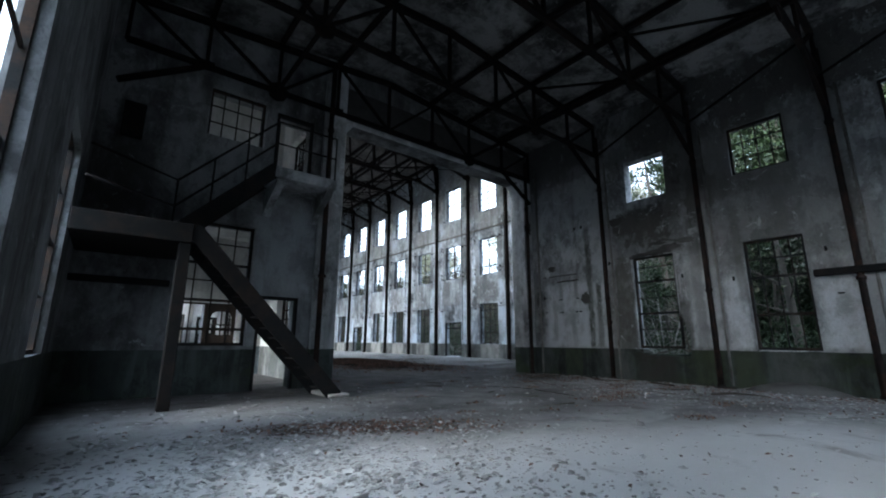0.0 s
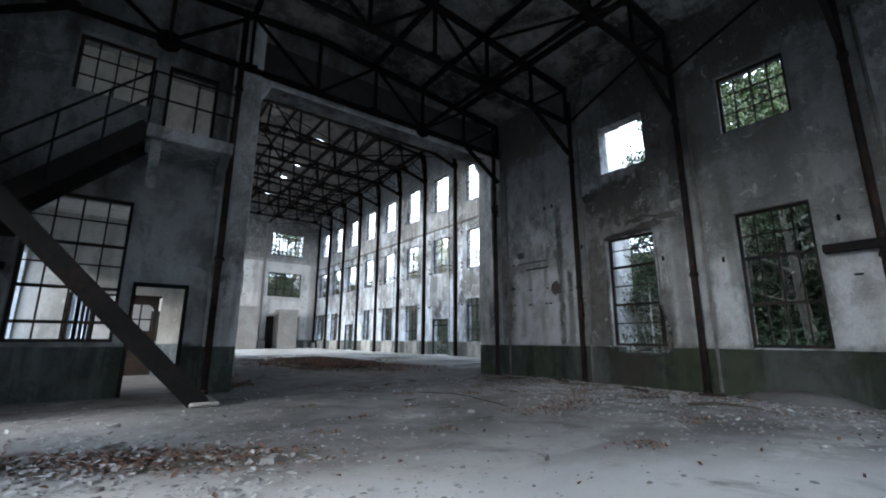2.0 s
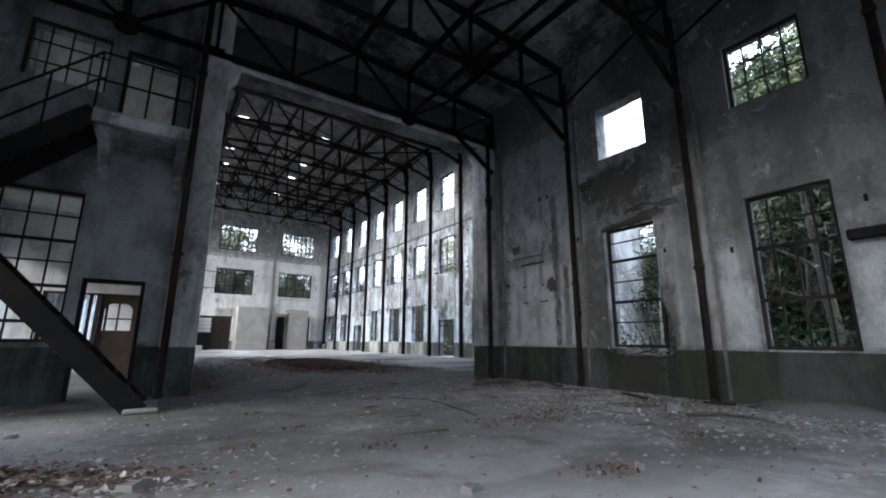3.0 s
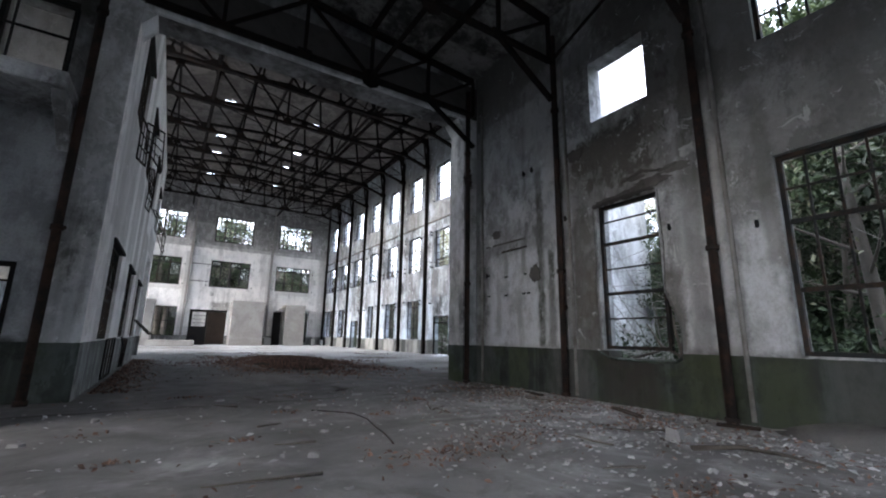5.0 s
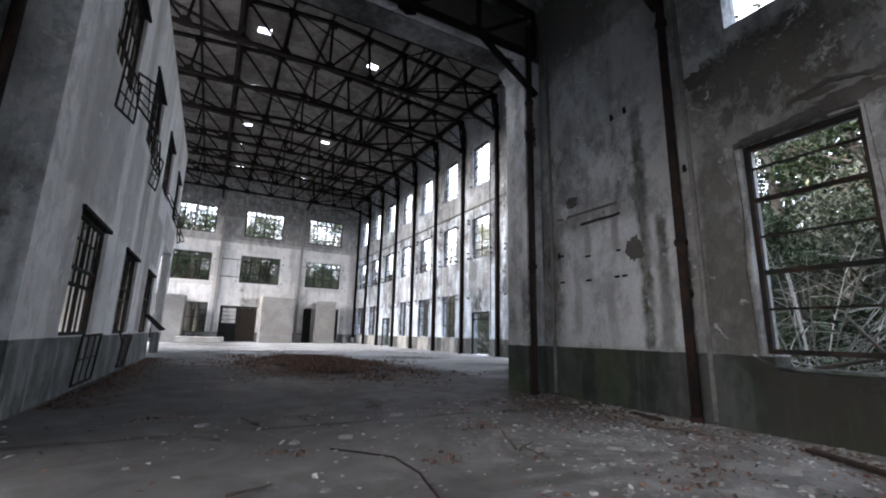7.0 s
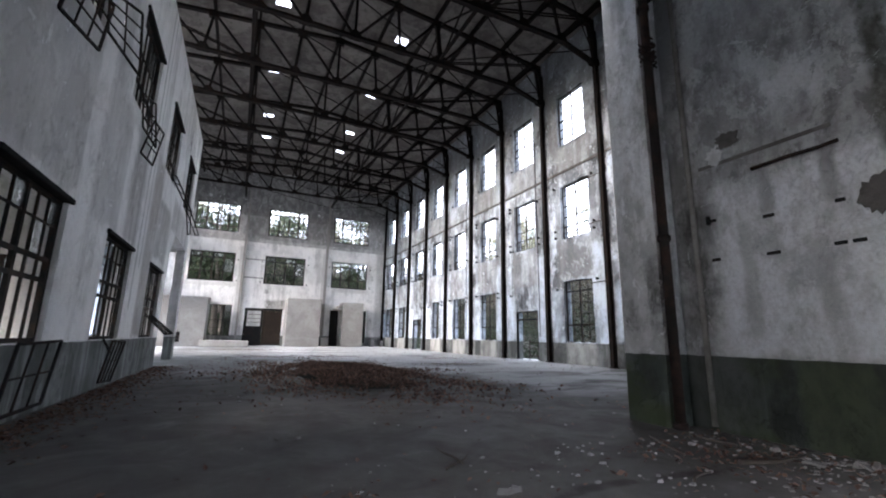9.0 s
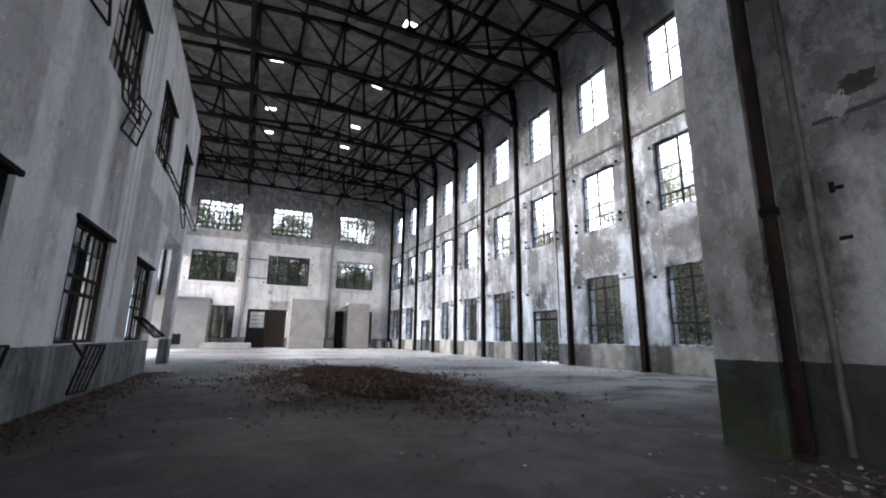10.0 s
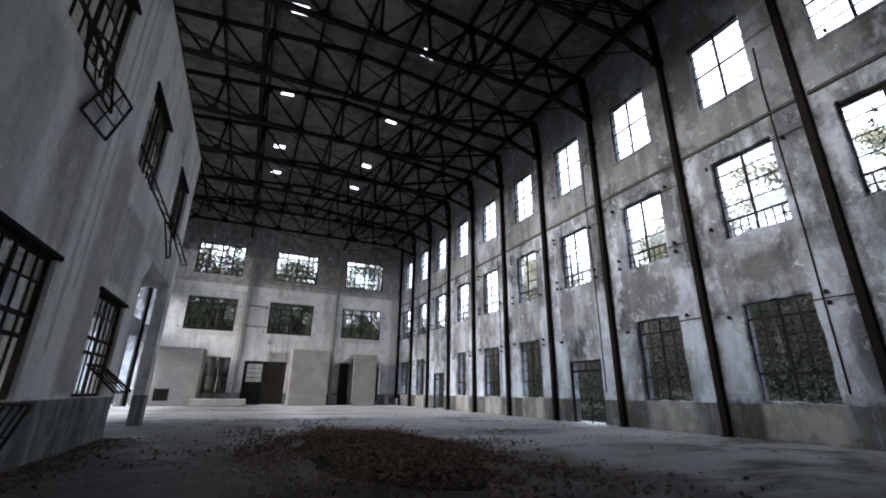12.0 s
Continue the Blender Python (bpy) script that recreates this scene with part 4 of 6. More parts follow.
for z in (5.75, 7.35):
    conduit([(6.5, HALL_N - 0.08, z), (8.0, HALL_N - 0.08, z)], 0.03, "thin dark rail across the end wall")

def chipped(o, seed, reach=0.07):
    """Crumbled plaster round a window opening of the east hall wall: a ring of uneven lumps that eats into its edge."""
    rr = random.Random(seed)
    y0, y1, z0, z1 = o
    line = []
    for (ya, za), (yb, zb), (ny, nz) in (((y0, z0), (y1, z0), (0, 1)), ((y1, z0), (y1, z1), (-1, 0)), ((y1, z1), (y0, z1), (0, -1)), ((y0, z1), (y0, z0), (1, 0))):
        n = int(max(abs(yb - ya), abs(zb - za)) / 0.075)
        line += [(ya + (yb - ya) * k / n, za + (zb - za) * k / n, ny, nz) for k in range(n)]
    bm = bmesh.new()
    rows, level = [], 0.4
    for y, z, ny, nz in line:
        level = min(1.0, max(0.05, level + rr.uniform(-0.33, 0.33)))
        into, back, out = reach * level, 0.02 + 0.09 * rr.random(), 0.004 + 0.018 * rr.random()
        rows.append([bm.verts.new(p) for p in ((HALL_R + 0.002, y - ny * back, z - nz * back), (HALL_R - out, y - ny * back * 0.4, z - nz * back * 0.4), (HALL_R - out * 0.5, y + ny * into * 0.7, z + nz * into * 0.7),
                                               (HALL_R + 0.07, y + ny * into, z + nz * into), (HALL_R + 0.16, y + ny * into * 0.4, z + nz * into * 0.4), (HALL_R + 0.16, y - ny * 0.01, z - nz * 0.01))])
    for a, b in zip(rows, rows[1:] + rows[:1]):
        for k in range(5):
            bm.faces.new((a[k], a[k + 1], b[k + 1], b[k]))
    bmesh.ops.recalc_face_normals(bm, faces=bm.faces[:])
    tagged(part("trim_chipped_edge", bm, PL_HALL), "crumbled plaster edge round a hall window", "damage", kind="structure")


for k, o in enumerate(hall_right):
    if o[0] < 34 and o[2] > 0.1:
        chipped(o, 300 + k)

# ---------------------------------------------------------------- hall trusses
CHORD = 12.83


def hall_truss():
    """A shallow truss with a flat bottom chord, two large hubs and panels of posts and diagonals."""
    top = thing("roof_truss", "dark rusty riveted steel roof truss", "truss", "hall roof trusses")
    low_at = (-9.25, -7.5, -5.65, -3.8, -1.93, 0, 1.93, 3.8, 5.65, 7.5, 9.25)
    high_at = (-8.95, -7.15, -5.4, -3.6, -1.75, 0, 1.75, 3.6, 5.4, 7.15, 8.95)

    def low(k):
        return Vector((RIDGE + low_at[k], 0, CHORD - (0.5 if k in (0, 10) else 0)))

    def high(k):
        return Vector((RIDGE + high_at[k], 0, roof_z(RIDGE + high_at[k]) - 0.38))

    for a, b in ((0, 1), (1, 3), (3, 5), (5, 7), (7, 9), (9, 10)):
        part("bottom_chord", barred(low(a), low(b), 0.2, 0.13), STEEL, top)
    part("top_chord", barred(high(0), high(5), 0.18, 0.14), STEEL, top)
    part("top_chord", barred(high(5), high(10), 0.18, 0.14), STEEL, top)
    for k in range(11):
        t = 0.17 if k in (3, 7) else 0.095
        part("web_post", barred(low(k), high(k), t, t), STEEL, top)
    for a, b in ((5, 4), (4, 3), (3, 2), (2, 1), (1, 0), (5, 6), (6, 7), (7, 8), (8, 9), (9, 10)):
        part("web_diagonal", barred(low(a), high(b), 0.085, 0.085), STEEL, top)
    for hub, end in ((3, 0), (7, 10)):
        for dy in (-0.07, 0.07):
            shift = Vector((0, dy, 0.05))
            part("tie_bar", barred(low(hub) + shift, high(end) + shift, 0.04, 0.05), STEEL, top)
    for k in range(11):
        x, z = low(k).x, low(k).z
        w, h = (0.5, 0.3) if k in (3, 7) else (0.24, 0.26)
        plate = bmesh.new()
        outline = [(-w, -0.09), (w, -0.09), (w, 0.06), (w * 0.45, h), (-w * 0.45, h), (-w, 0.06)]
        rings = [[plate.verts.new((x + u, y, z + v)) for u, v in outline] for y in (-0.11, 0.11)]
        plate.faces.new(rings[0])
        plate.faces.new(rings[1][::-1])
        for i in range(6):
            j = (i + 1) % 6
            plate.faces.new((rings[0][j], rings[0][i], rings[1][i], rings[1][j]))
        part("gusset_plate", plate, STEEL, top)
        x, z = high(k).x, high(k).z
        part("gusset_plate", boxed(x - 0.2, x + 0.2, -0.1, 0.1, z - 0.24, z + 0.08), STEEL, top)
    for sgn in (-1, 1):
        head = bmesh.new()
        x0, x1 = RIDGE + sgn * 9.3, RIDGE + sgn * 8.85
        rings = [[head.verts.new((x, y, z)) for x, z in ((x0, 14.4), (x1, 14.3), (x0, 13.6))] for y in (-0.09, 0.09)]
        head.faces.new(rings[0])
        head.faces.new(rings[1][::-1])
        for i in range(3):
            head.faces.new((rings[0][i], rings[0][(i + 1) % 3], rings[1][(i + 1) % 3], rings[1][i]))
        bmesh.ops.recalc_face_normals(head, faces=head.faces[:])
        part("head_plate", head, STEEL, top)
    return top


truss = hall_truss()
truss.location = (0, BAYS[1], 0)
for y in BAYS[2:10]:
    copy_thing(truss, pose(0, y, 0))
HUBS = (RIDGE - 3.75, RIDGE + 3.75)
for x in HUBS:
    tagged(part("roof_tie", boxed(x - 0.06, x + 0.06, PORTAL_N, HALL_N, CHORD + 0.1, CHORD + 0.22), STEEL), "long dark steel tie beam over the trusses", "beam", "roof ties")
for h in (-8.95, -7.15, -5.4, -3.6, -1.75, 0, 1.75, 3.6, 5.4, 7.15, 8.95):
    x = RIDGE + h
    z = roof_z(x) - 0.13
    tagged(part("purlin", boxed(x - 0.05, x + 0.05, PORTAL_N, HALL_N, z - 0.12, z + 0.12), STEEL), "dark steel purlin under the roof boards", "beam", "purlins")
for a, b in zip(BAYS[1:-1], BAYS[2:]):
    b = min(b, HALL_N)
    for x in HUBS:
        z = roof_z(x) - 0.42
        for p, q in (((x, a, CHORD + 0.1), (x, b, z)), ((x + 0.06, a, z), (x + 0.06, b, CHORD + 0.1))):
            tagged(part("sway_brace", barred(p, q, 0.06, 0.06), STEEL), "dark steel sway brace between two trusses", "brace", "sway braces")
    for x0, x1 in ((HUBS[1], 18.8), (18.8, HUBS[1]), HUBS):
        tagged(part("cross_brace", barred((x0, a, CHORD + 0.12), (x1, b, CHORD + 0.12), 0.035, 0.035), STEEL), "thin dark steel wind brace between trusses", "brace", "wind braces")

# ---------------------------------------------------------------- first room: trusses, columns, pipes
def room_truss():
    """A flat-bottomed truss on knee braces, with a hub a quarter in from each wall."""
    top = thing("roof_truss", "dark steel truss with knee braces under the room ceiling", "truss", "room roof trusses")
    off = (0.0, 1.55, 3.07, 4.6, 6.0)
    for sgn in (1, -1):
        low = [Vector((5.6 + sgn * d, 0, 6.87)) for d in off]
        high = [Vector((5.6 + sgn * d, 0, 8.34 - 0.082 * d)) for d in off]
        part("bottom_chord", barred(low[0], low[4], 0.1, 0.1), STEEL, top)
        part("top_chord", barred(high[0], high[4], 0.12, 0.13), STEEL, top)
        for k in range(sgn < 0, 5):
            part("web_post", barred(low[k], high[k], 0.07, 0.07), STEEL, top)
        for a, b in ((2, 1), (2, 3), (0, 1), (3, 4)):
            part("web_diagonal", barred(low[a], high[b], 0.065, 0.065), STEEL, top)
        part("knee_brace", barred(low[3], Vector((5.6 + sgn * 6.03, 0, 5.95)), 0.09, 0.1), STEEL, top)
        hub = bmesh.new()
        bmesh.ops.create_cone(hub, cap_ends=True, segments=8, radius1=0.24, radius2=0.24, depth=0.05, matrix=pose(low[2].x, 0, low[2].z, 90))
        part("hub_plate", hub, STEEL, top)
        for k in (1, 3):
            part("gusset_plate", boxed(low[k].x - 0.15, low[k].x + 0.15, -0.03, 0.03, 6.8, 7.0), STEEL, top)
    return top


rt = room_truss()
ROOM_Y = (6.85, 4.1, 1.35, -1.4)
rt.location = (0, ROOM_Y[0], 0)
for y in ROOM_Y[1:]:
    copy_thing(rt, pose(0, y, 0))
copy_thing(rt, pose(0, PORTAL_S - 0.16, 0))
for d in (-4.6, -3.07, -1.55, 1.55, 3.07, 4.6):
    z = 8.34 - 0.082 * abs(d) + 0.13
    tagged(part("purlin", boxed(5.6 + d - 0.05, 5.6 + d + 0.05, ROOM_S, PORTAL_S - 0.1, z - 0.06, z + 0.06), STEEL), "dark steel purlin below the room ceiling", "beam", "room purlins")
for x in (5.6 - 3.07, 5.6 + 3.07):
    tagged(part("hub_tie", boxed(x - 0.035, x + 0.035, ROOM_Y[-1], PORTAL_S - 0.1, 6.86, 6.94), STEEL), "dark steel tie joining the truss hubs", "beam", "hub ties")
    for a, b in zip(ROOM_Y, ROOM_Y[1:]):
        tagged(part("sway_brace", barred((x, b, 6.9), (x, a, 8.05), 0.05, 0.05), STEEL), "dark steel brace rising between two room trusses", "brace", "room braces")
for x in (5.6 + 6.0, 5.6 - 6.0):
    for a, b in zip(ROOM_Y, ROOM_Y[1:]):
        tagged(part("wall_brace", barred((x, b, 7.85), (x, a, 6.8), 0.045, 0.045), STEEL), "thin dark steel brace along the wall head", "brace", "wall braces")


def pipe_column(height, r=0.062):
    top = thing("pipe_column", "rusty round steel column with collars against the wall", "column", "pipe columns")
    part("shaft", tubed([(0, 0, 0), (0, 0, height)], r, 12), PIPE, top)
    for z in (0.0, 2.28, 5.7):
        part("collar", tubed([(0, 0, z), (0, 0, z + 0.07)], r * 1.35, 12), PIPE, top)
    part("wall_strap", boxed(0, 0.1, -0.02, 0.02, 2.3, 2.34), PIPE, top)
    return top


pc = pipe_column(7.5)
pc.matrix_basis = pose(ROOM_R - 0.09, ROOM_Y[0], 0)
for y in ROOM_Y[1:]:
    copy_thing(pc, pose(ROOM_R - 0.09, y, 0))
tall = copy_thing(pc, pose(3.86, PORTAL_S - 0.29, 0))
tall.scale = (1, 1, 1.09)
copy_thing(pc, pose(11.46, PORTAL_S - 0.14, 0))
for y in (6.64, 3.87, 1.12):
    conduit([(ROOM_R - 0.03, y, 0.05), (ROOM_R - 0.03, y, 2.4), (ROOM_R - 0.04, y + 0.03, 6.6)], 0.03, "grey painted pipe running up the wall", material=GREY_PIPE)
conduit([(ROOM_R - 0.03, 9.4, 0.05), (ROOM_R - 0.035, 9.4, 4.2), (ROOM_R - 0.03, 9.42, 7.2)], 0.034, "grey downpipe in the corner by the portal", material=GREY_PIPE)
conduit([(ROOM_R - 0.02, 8.66, 2.985), (ROOM_R - 0.035, 8.3, 2.99), (ROOM_R - 0.03, 8.0, 2.985), (ROOM_R - 0.02, 7.86, 3.0)], 0.02, "broken horizontal conduit on the wall")
tagged(part("trim_chase", boxed(ROOM_R - 0.008, ROOM_R + 0.01, 7.9, 9.28, 3.17, 3.215), BARE), "dark chased groove across the plaster", "groove", kind="structure")
for y, z in ((7.62, 4.68), (7.88, 4.67), (6.8, 1.62), (6.73, 3.36), (9.2, 2.49), (4.7, 2.75), (3.55, 2.55), (1.8, 3.0)):
    bracket(ROOM_R + 0.02, y, z, (-0.07, 0), 0.014)
for y, z, w in ((9.18, 2.49, 0.1), (9.18, 2.0, 0.1), (8.56, 2.4, 0.11), (8.56, 1.98, 0.13), (7.93, 2.4, 0.08), (7.98, 1.98, 0.1), (7.84, 1.98, 0.1), (1.7, 2.05, 0.11), (1.7, 2.55, 0.11)):
    tagged(part("wall_slot", boxed(ROOM_R - 0.012, ROOM_R + 0.01, y - w / 2, y + w / 2, z - 0.018, z + 0.018), BLACK), "small dark slot cut into the plaster", "slot", "wall slots")
tagged(part("steel_beam", boxed(ROOM_R - 0.2, ROOM_R - 0.02, -1.2, 2.05, 2.42, 2.56, bevel=0.01), BLACK), "black steel beam along the wall between windows", "beam")
tagged(part("switch_box", boxed(-0.25, 0.1, PORTAL_S - 0.16, PORTAL_S, 4.9, 5.6, bevel=0.015), BLACK), "black switch box high on the dark wall", "switch box")
tagged(part("steel_beam", boxed(ROOM_L, 0.9, PORTAL_S - 0.1, PORTAL_S, 2.05, 2.17), BLACK), "short black steel rail on the dark wall", "beam")

tangle = thing("wire_tangle", "tangled rusty wire bundle round the jamb pipe", "wire")
for k in range(26):
    r = random.Random(k)
    z, a, n = 5.0 + r.gauss(0, 0.12), r.uniform(0, 6.28), r.uniform(1.5, 4)
    turn = [(11.46 + math.cos(a + n * f) * (0.1 + 0.03 * math.sin(5 * f + k)), PORTAL_S - 0.14 + math.sin(a + n * f) * 0.1, z + 0.06 * math.sin(a + 4 * f)) for f in (0, 0.2, 0.4, 0.6, 0.8, 1.0)]
    part("wire", tubed(turn, 0.012, 5), PIPE, tangle)

# ---------------------------------------------------------------- stair
def stair():
    top = thing("stair", "black steel stair with landing, platform and pipe rail", "stair", at=(0, 0, 0))
    y0, y1 = 7.8, 8.62

    def flight(a, b, ya, yb, n, h):
        (xa, za), (xb, zb) = a, b
        for y in (ya, yb):
            part("stringer", barred((xa, y, za - 0.02), (xb, y, zb - 0.02), 0.03, h), BLACK, top)
        for k in range(n):
            f = (k + 0.5) / n
            x, z = xa + (xb - xa) * f, za + (zb - za) * (k + 1) / n - 0.05
            part("tread", boxed(x - 0.12, x + 0.12, ya + 0.015, yb - 0.015, z - 0.03, z), BLACK, top)

    flight((3.62, 0.02), (0.95, 2.85), y0, y1, 15, 0.27)
    flight((0.75, 2.9), (2.45, 4.62), 8.78, 9.6, 9, 0.3)
    part("landing", boxed(-0.58, 0.95, 7.76, 9.7, 2.58, 2.9, bevel=0.01), BLACK, top)
    part("post", boxed(0.78, 0.95, 7.79, 7.96, 0, 2.58, bevel=0.01), BLACK, top)
    part("foot_block", boxed(3.45, 3.85, 7.7, 8.7, 0, 0.07, bevel=0.02), CONC, top, "low concrete block under the stair foot")
    bm = boxed(2.42, 3.78, 8.72, PORTAL_S, 4.42, 4.66, bevel=0.02)
    part("platform", bm, PL_ROOM, top, "chipped concrete platform slab")
    for x in (2.5, 3.6):
        bm = bmesh.new()
        prof = [(PORTAL_S, 4.42), (8.85, 4.42), (8.95, 4.3), (9.55, 4.0), (PORTAL_S, 3.8)]
        a = [bm.verts.new((x, y, z)) for y, z in prof]
        b = [bm.verts.new((x + 0.16, y, z)) for y, z in prof]
        bm.faces.new(a)
        bm.faces.new(b[::-1])
        for i in range(5):
            bm.faces.new((a[i], b[i], b[(i + 1) % 5], a[(i + 1) % 5]))
        bmesh.ops.recalc_face_normals(bm, faces=bm.faces[:])
        part("bracket", bm, PL_ROOM, top)
    yr = 8.77
    for h in (0.52, 1.02):
        rail = part("handrail", tubed([(-0.5, yr - 0.95, 2.9 + h), (0.72, yr, 2.9 + h), (2.42, yr, 4.66 + h), (3.75, yr, 4.66 + h)], 0.022, 6), BLACK, top)
    for x, z in ((0.72, 2.9), (1.28, 3.45), (1.85, 4.05), (2.42, 4.66), (3.1, 4.66), (3.74, 4.66)):
        part("baluster", tubed([(x, yr, z - 0.1), (x, yr, z + 1.02)], 0.018, 6), BLACK, rail)
    return top


stair()


def door_frame(name, x0, x1, y, z0, z1, label):
    top = thing(name, label, "door frame", kind="structure")
    part("jamb", boxed(x0, x0 + 0.06, y, y + 0.12, z0, z1), BLACK, top)
    part("jamb", boxed(x1 - 0.06, x1, y, y + 0.12, z0, z1), BLACK, top)
    part("head", boxed(x0 + 0.06, x1 - 0.06, y, y + 0.12, z1 - 0.07, z1), BLACK, top)


door_frame("door_1", 2.57, 3.45, PORTAL_S - 0.01, 0, 2.0, "black door frame with no door under the platform")
door_frame("door_2", 2.62, 3.52, PORTAL_S - 0.01, 4.66, 6.42, "dark door frame with no door on the platform")


def glazed_door(x0, x1, y, z1, label):
    """An old wooden door with arched lights in its upper half."""
    top = thing("door_3", label, "door", kind="structure")
    w = x1 - x0
    for a, b in ((x0, x0 + 0.1), (x1 - 0.1, x1)):
        part("stile", boxed(a, b, y, y + 0.05, 0.02, z1), WOOD, top)
    part("panel", boxed(x0 + 0.1, x1 - 0.1, y + 0.01, y + 0.04, 0.02, 1.2), WOOD, top)
    part("rail", boxed(x0 + 0.1, x1 - 0.1, y, y + 0.05, z1 - 0.2, z1), WOOD, top)
    part("glazing_bar", boxed(x0 + w / 2 - 0.02, x0 + w / 2 + 0.02, y + 0.01, y + 0.04, 1.2, z1 - 0.2), WOOD, top)
    part("glazing_bar", boxed(x0 + 0.1, x1 - 0.1, y + 0.012, y + 0.038, 1.48, 1.52), WOOD, top)
    for cx, sg in ((x0 + 0.1, 1), (x1 - 0.1, -1)):
        bm = bmesh.new()
        t = z1 - 0.2
        vs = [(cx, t), (cx, t - 0.16), (cx + sg * 0.05, t - 0.06), (cx + sg * 0.14, t)]
        f = [bm.verts.new((x, y + 0.008, z)) for x, z in vs]
        b = [bm.verts.new((x, y + 0.042, z)) for x, z in vs]
        bm.faces.new(f)
        bm.faces.new(b[::-1])
        for i in range(4):
            bm.faces.new((f[i], b[i], b[(i + 1) % 4], f[(i + 1) % 4]))
        part("corner_piece", bm, WOOD, top)
    return top


glazed_door(2.45, 3.25, 14.66, 2.1, "dark wooden door with an arched glazed upper half")
dp = thing("door_5", "dark wooden door post and rail in the cross wall", "door", kind="structure")
part("post", boxed(1.3, 1.38, 14.62, 14.74, 0, 2.15), WOOD, dp)
part("post", boxed(2.36, 2.44, 14.62, 14.74, 0, 2.15), WOOD, dp)
part("head", boxed(1.38, 3.3, 14.63, 14.73, 2.1, 2.15), WOOD, dp)


def hall_door(y0, y1, label, leaf):
    top = thing("door_4", label, "door", kind="structure")
    x = HALL_R + 0.02
    part("jamb", boxed(x, x + 0.1, y0, y0 + 0.07, 0, 2.3), BLACK, top)
    part("jamb", boxed(x, x + 0.1, y1 - 0.07, y1, 0, 2.3), BLACK, top)
    part("head", boxed(x, x + 0.1, y0 + 0.07, y1 - 0.07, 2.23, 2.3), BLACK, top)
    part("transom", boxed(x, x + 0.1, y0 + 0.07, y1 - 0.07, 1.86, 1.94), BLACK, top)
    part("glazing_bar", boxed(x + 0.03, x + 0.07, (y0 + y1) / 2 - 0.02, (y0 + y1) / 2 + 0.02, 1.94, 2.23), BLACK, top)
    if leaf:
        for z in (0.2, 0.5, 0.8):
            part("rail", barred((x + 0.05, y0 + 0.07, z), (x + 0.05, y0 + 0.8, z + 0.03), 0.03, 0.04), PIPE, top)
        part("stile", barred((x + 0.05, y0 + 0.8, 0), (x + 0.05, y0 + 0.75, 0.95), 0.035, 0.035), PIPE, top)


hall_door(mids[3] - 0.88, mids[3] + 0.88, "open black steel doorway with a glazed transom", True)
hall_door(mids[7] - 0.88, mids[7] + 0.88, "open steel doorway at the far end of the hall", False)

# ---------------------------------------------------------------- far end of the hall
def concrete_box(name, x0, x1, y0, y1, h, label, cap=True):
    top = thing(name, label, "booth", at=(0, 0, 0))
    part("body", boxed(x0, x1, y0, y1, 0, h - (0.16 if cap else 0), bevel=0.03), CONC, top)
    if cap:
        part("cap", boxed(x0 - 0.05, x1 + 0.05, y0 - 0.05, y1 - 0.02, h - 0.16, h, bevel=0.02), CONC, top)
    return top


concrete_box("concrete_booth", 10.05, 12.85, 44.0, HALL_N - 0.15, 4.0, "blank grey concrete booth against the end wall", False)
b3 = concrete_box("concrete_booth", 0.55, 4.2, 43.6, HALL_N - 0.1, 3.75, "grey concrete booth with a small hatch and roof slab")
part("hatch", boxed(1.75, 2.6, 43.56, 43.6, 0.3, 1.05), BLACK, b3, "black lower hatch door")
part("hatch", boxed(1.75, 2.45, 43.56, 43.6, 1.08, 1.8), CONC, b3, "pale upper hatch panel")
b2 = thing("concrete_cabinet", "tall concrete cabinet with an open shelved side", "cabinet")
part("side_panel", boxed(14.75, 16.6, 44.0, 44.15, 0, 3.85, bevel=0.02), CONC, b2)
part("side_panel", boxed(14.75, 16.6, 45.6, 45.75, 0, 3.85, bevel=0.02), CONC, b2)
part("back_panel", boxed(16.45, 16.6, 44.15, 45.6, 0, 3.85), CONC, b2)
part("top_panel", boxed(14.75, 16.45, 44.15, 45.6, 3.7, 3.85), CONC, b2)
for z in (3.2, 3.45):
    part("shelf", boxed(14.1 if z < 3.4 else 14.4, 16.45, 44.15, 45.6, z, z + 0.08), CONC, b2)
part("door", boxed(13.95, 14.7, 45.7, 45.76, 0, 3.2), BLACK, b2, "dark open door leaf")
tagged(part("control_panel", boxed(16.85, 17.15, 45.3, 45.95, 0.3, 3.1, bevel=0.02), BLACK), "tall black control panel beside the cabinet", "control panel")
bm = boxed(4.0, 7.3, 41.9, 43.0, 0, 0.46, bevel=0.04)
tagged(part("concrete_plinth", bm, CONC), "low pale concrete machine plinth on the floor", "plinth")
for x, w, h in ((13.1, 0.7, 0.75), (17.6, 0.4, 0.6), (18.6, 0.25, 0.55)):
    tagged(part("concrete_block", boxed(x, x + w, 44.8, 45.5, 0, h, bevel=0.04), CONC), "small weathered concrete block near the end wall", "block", "concrete blocks")

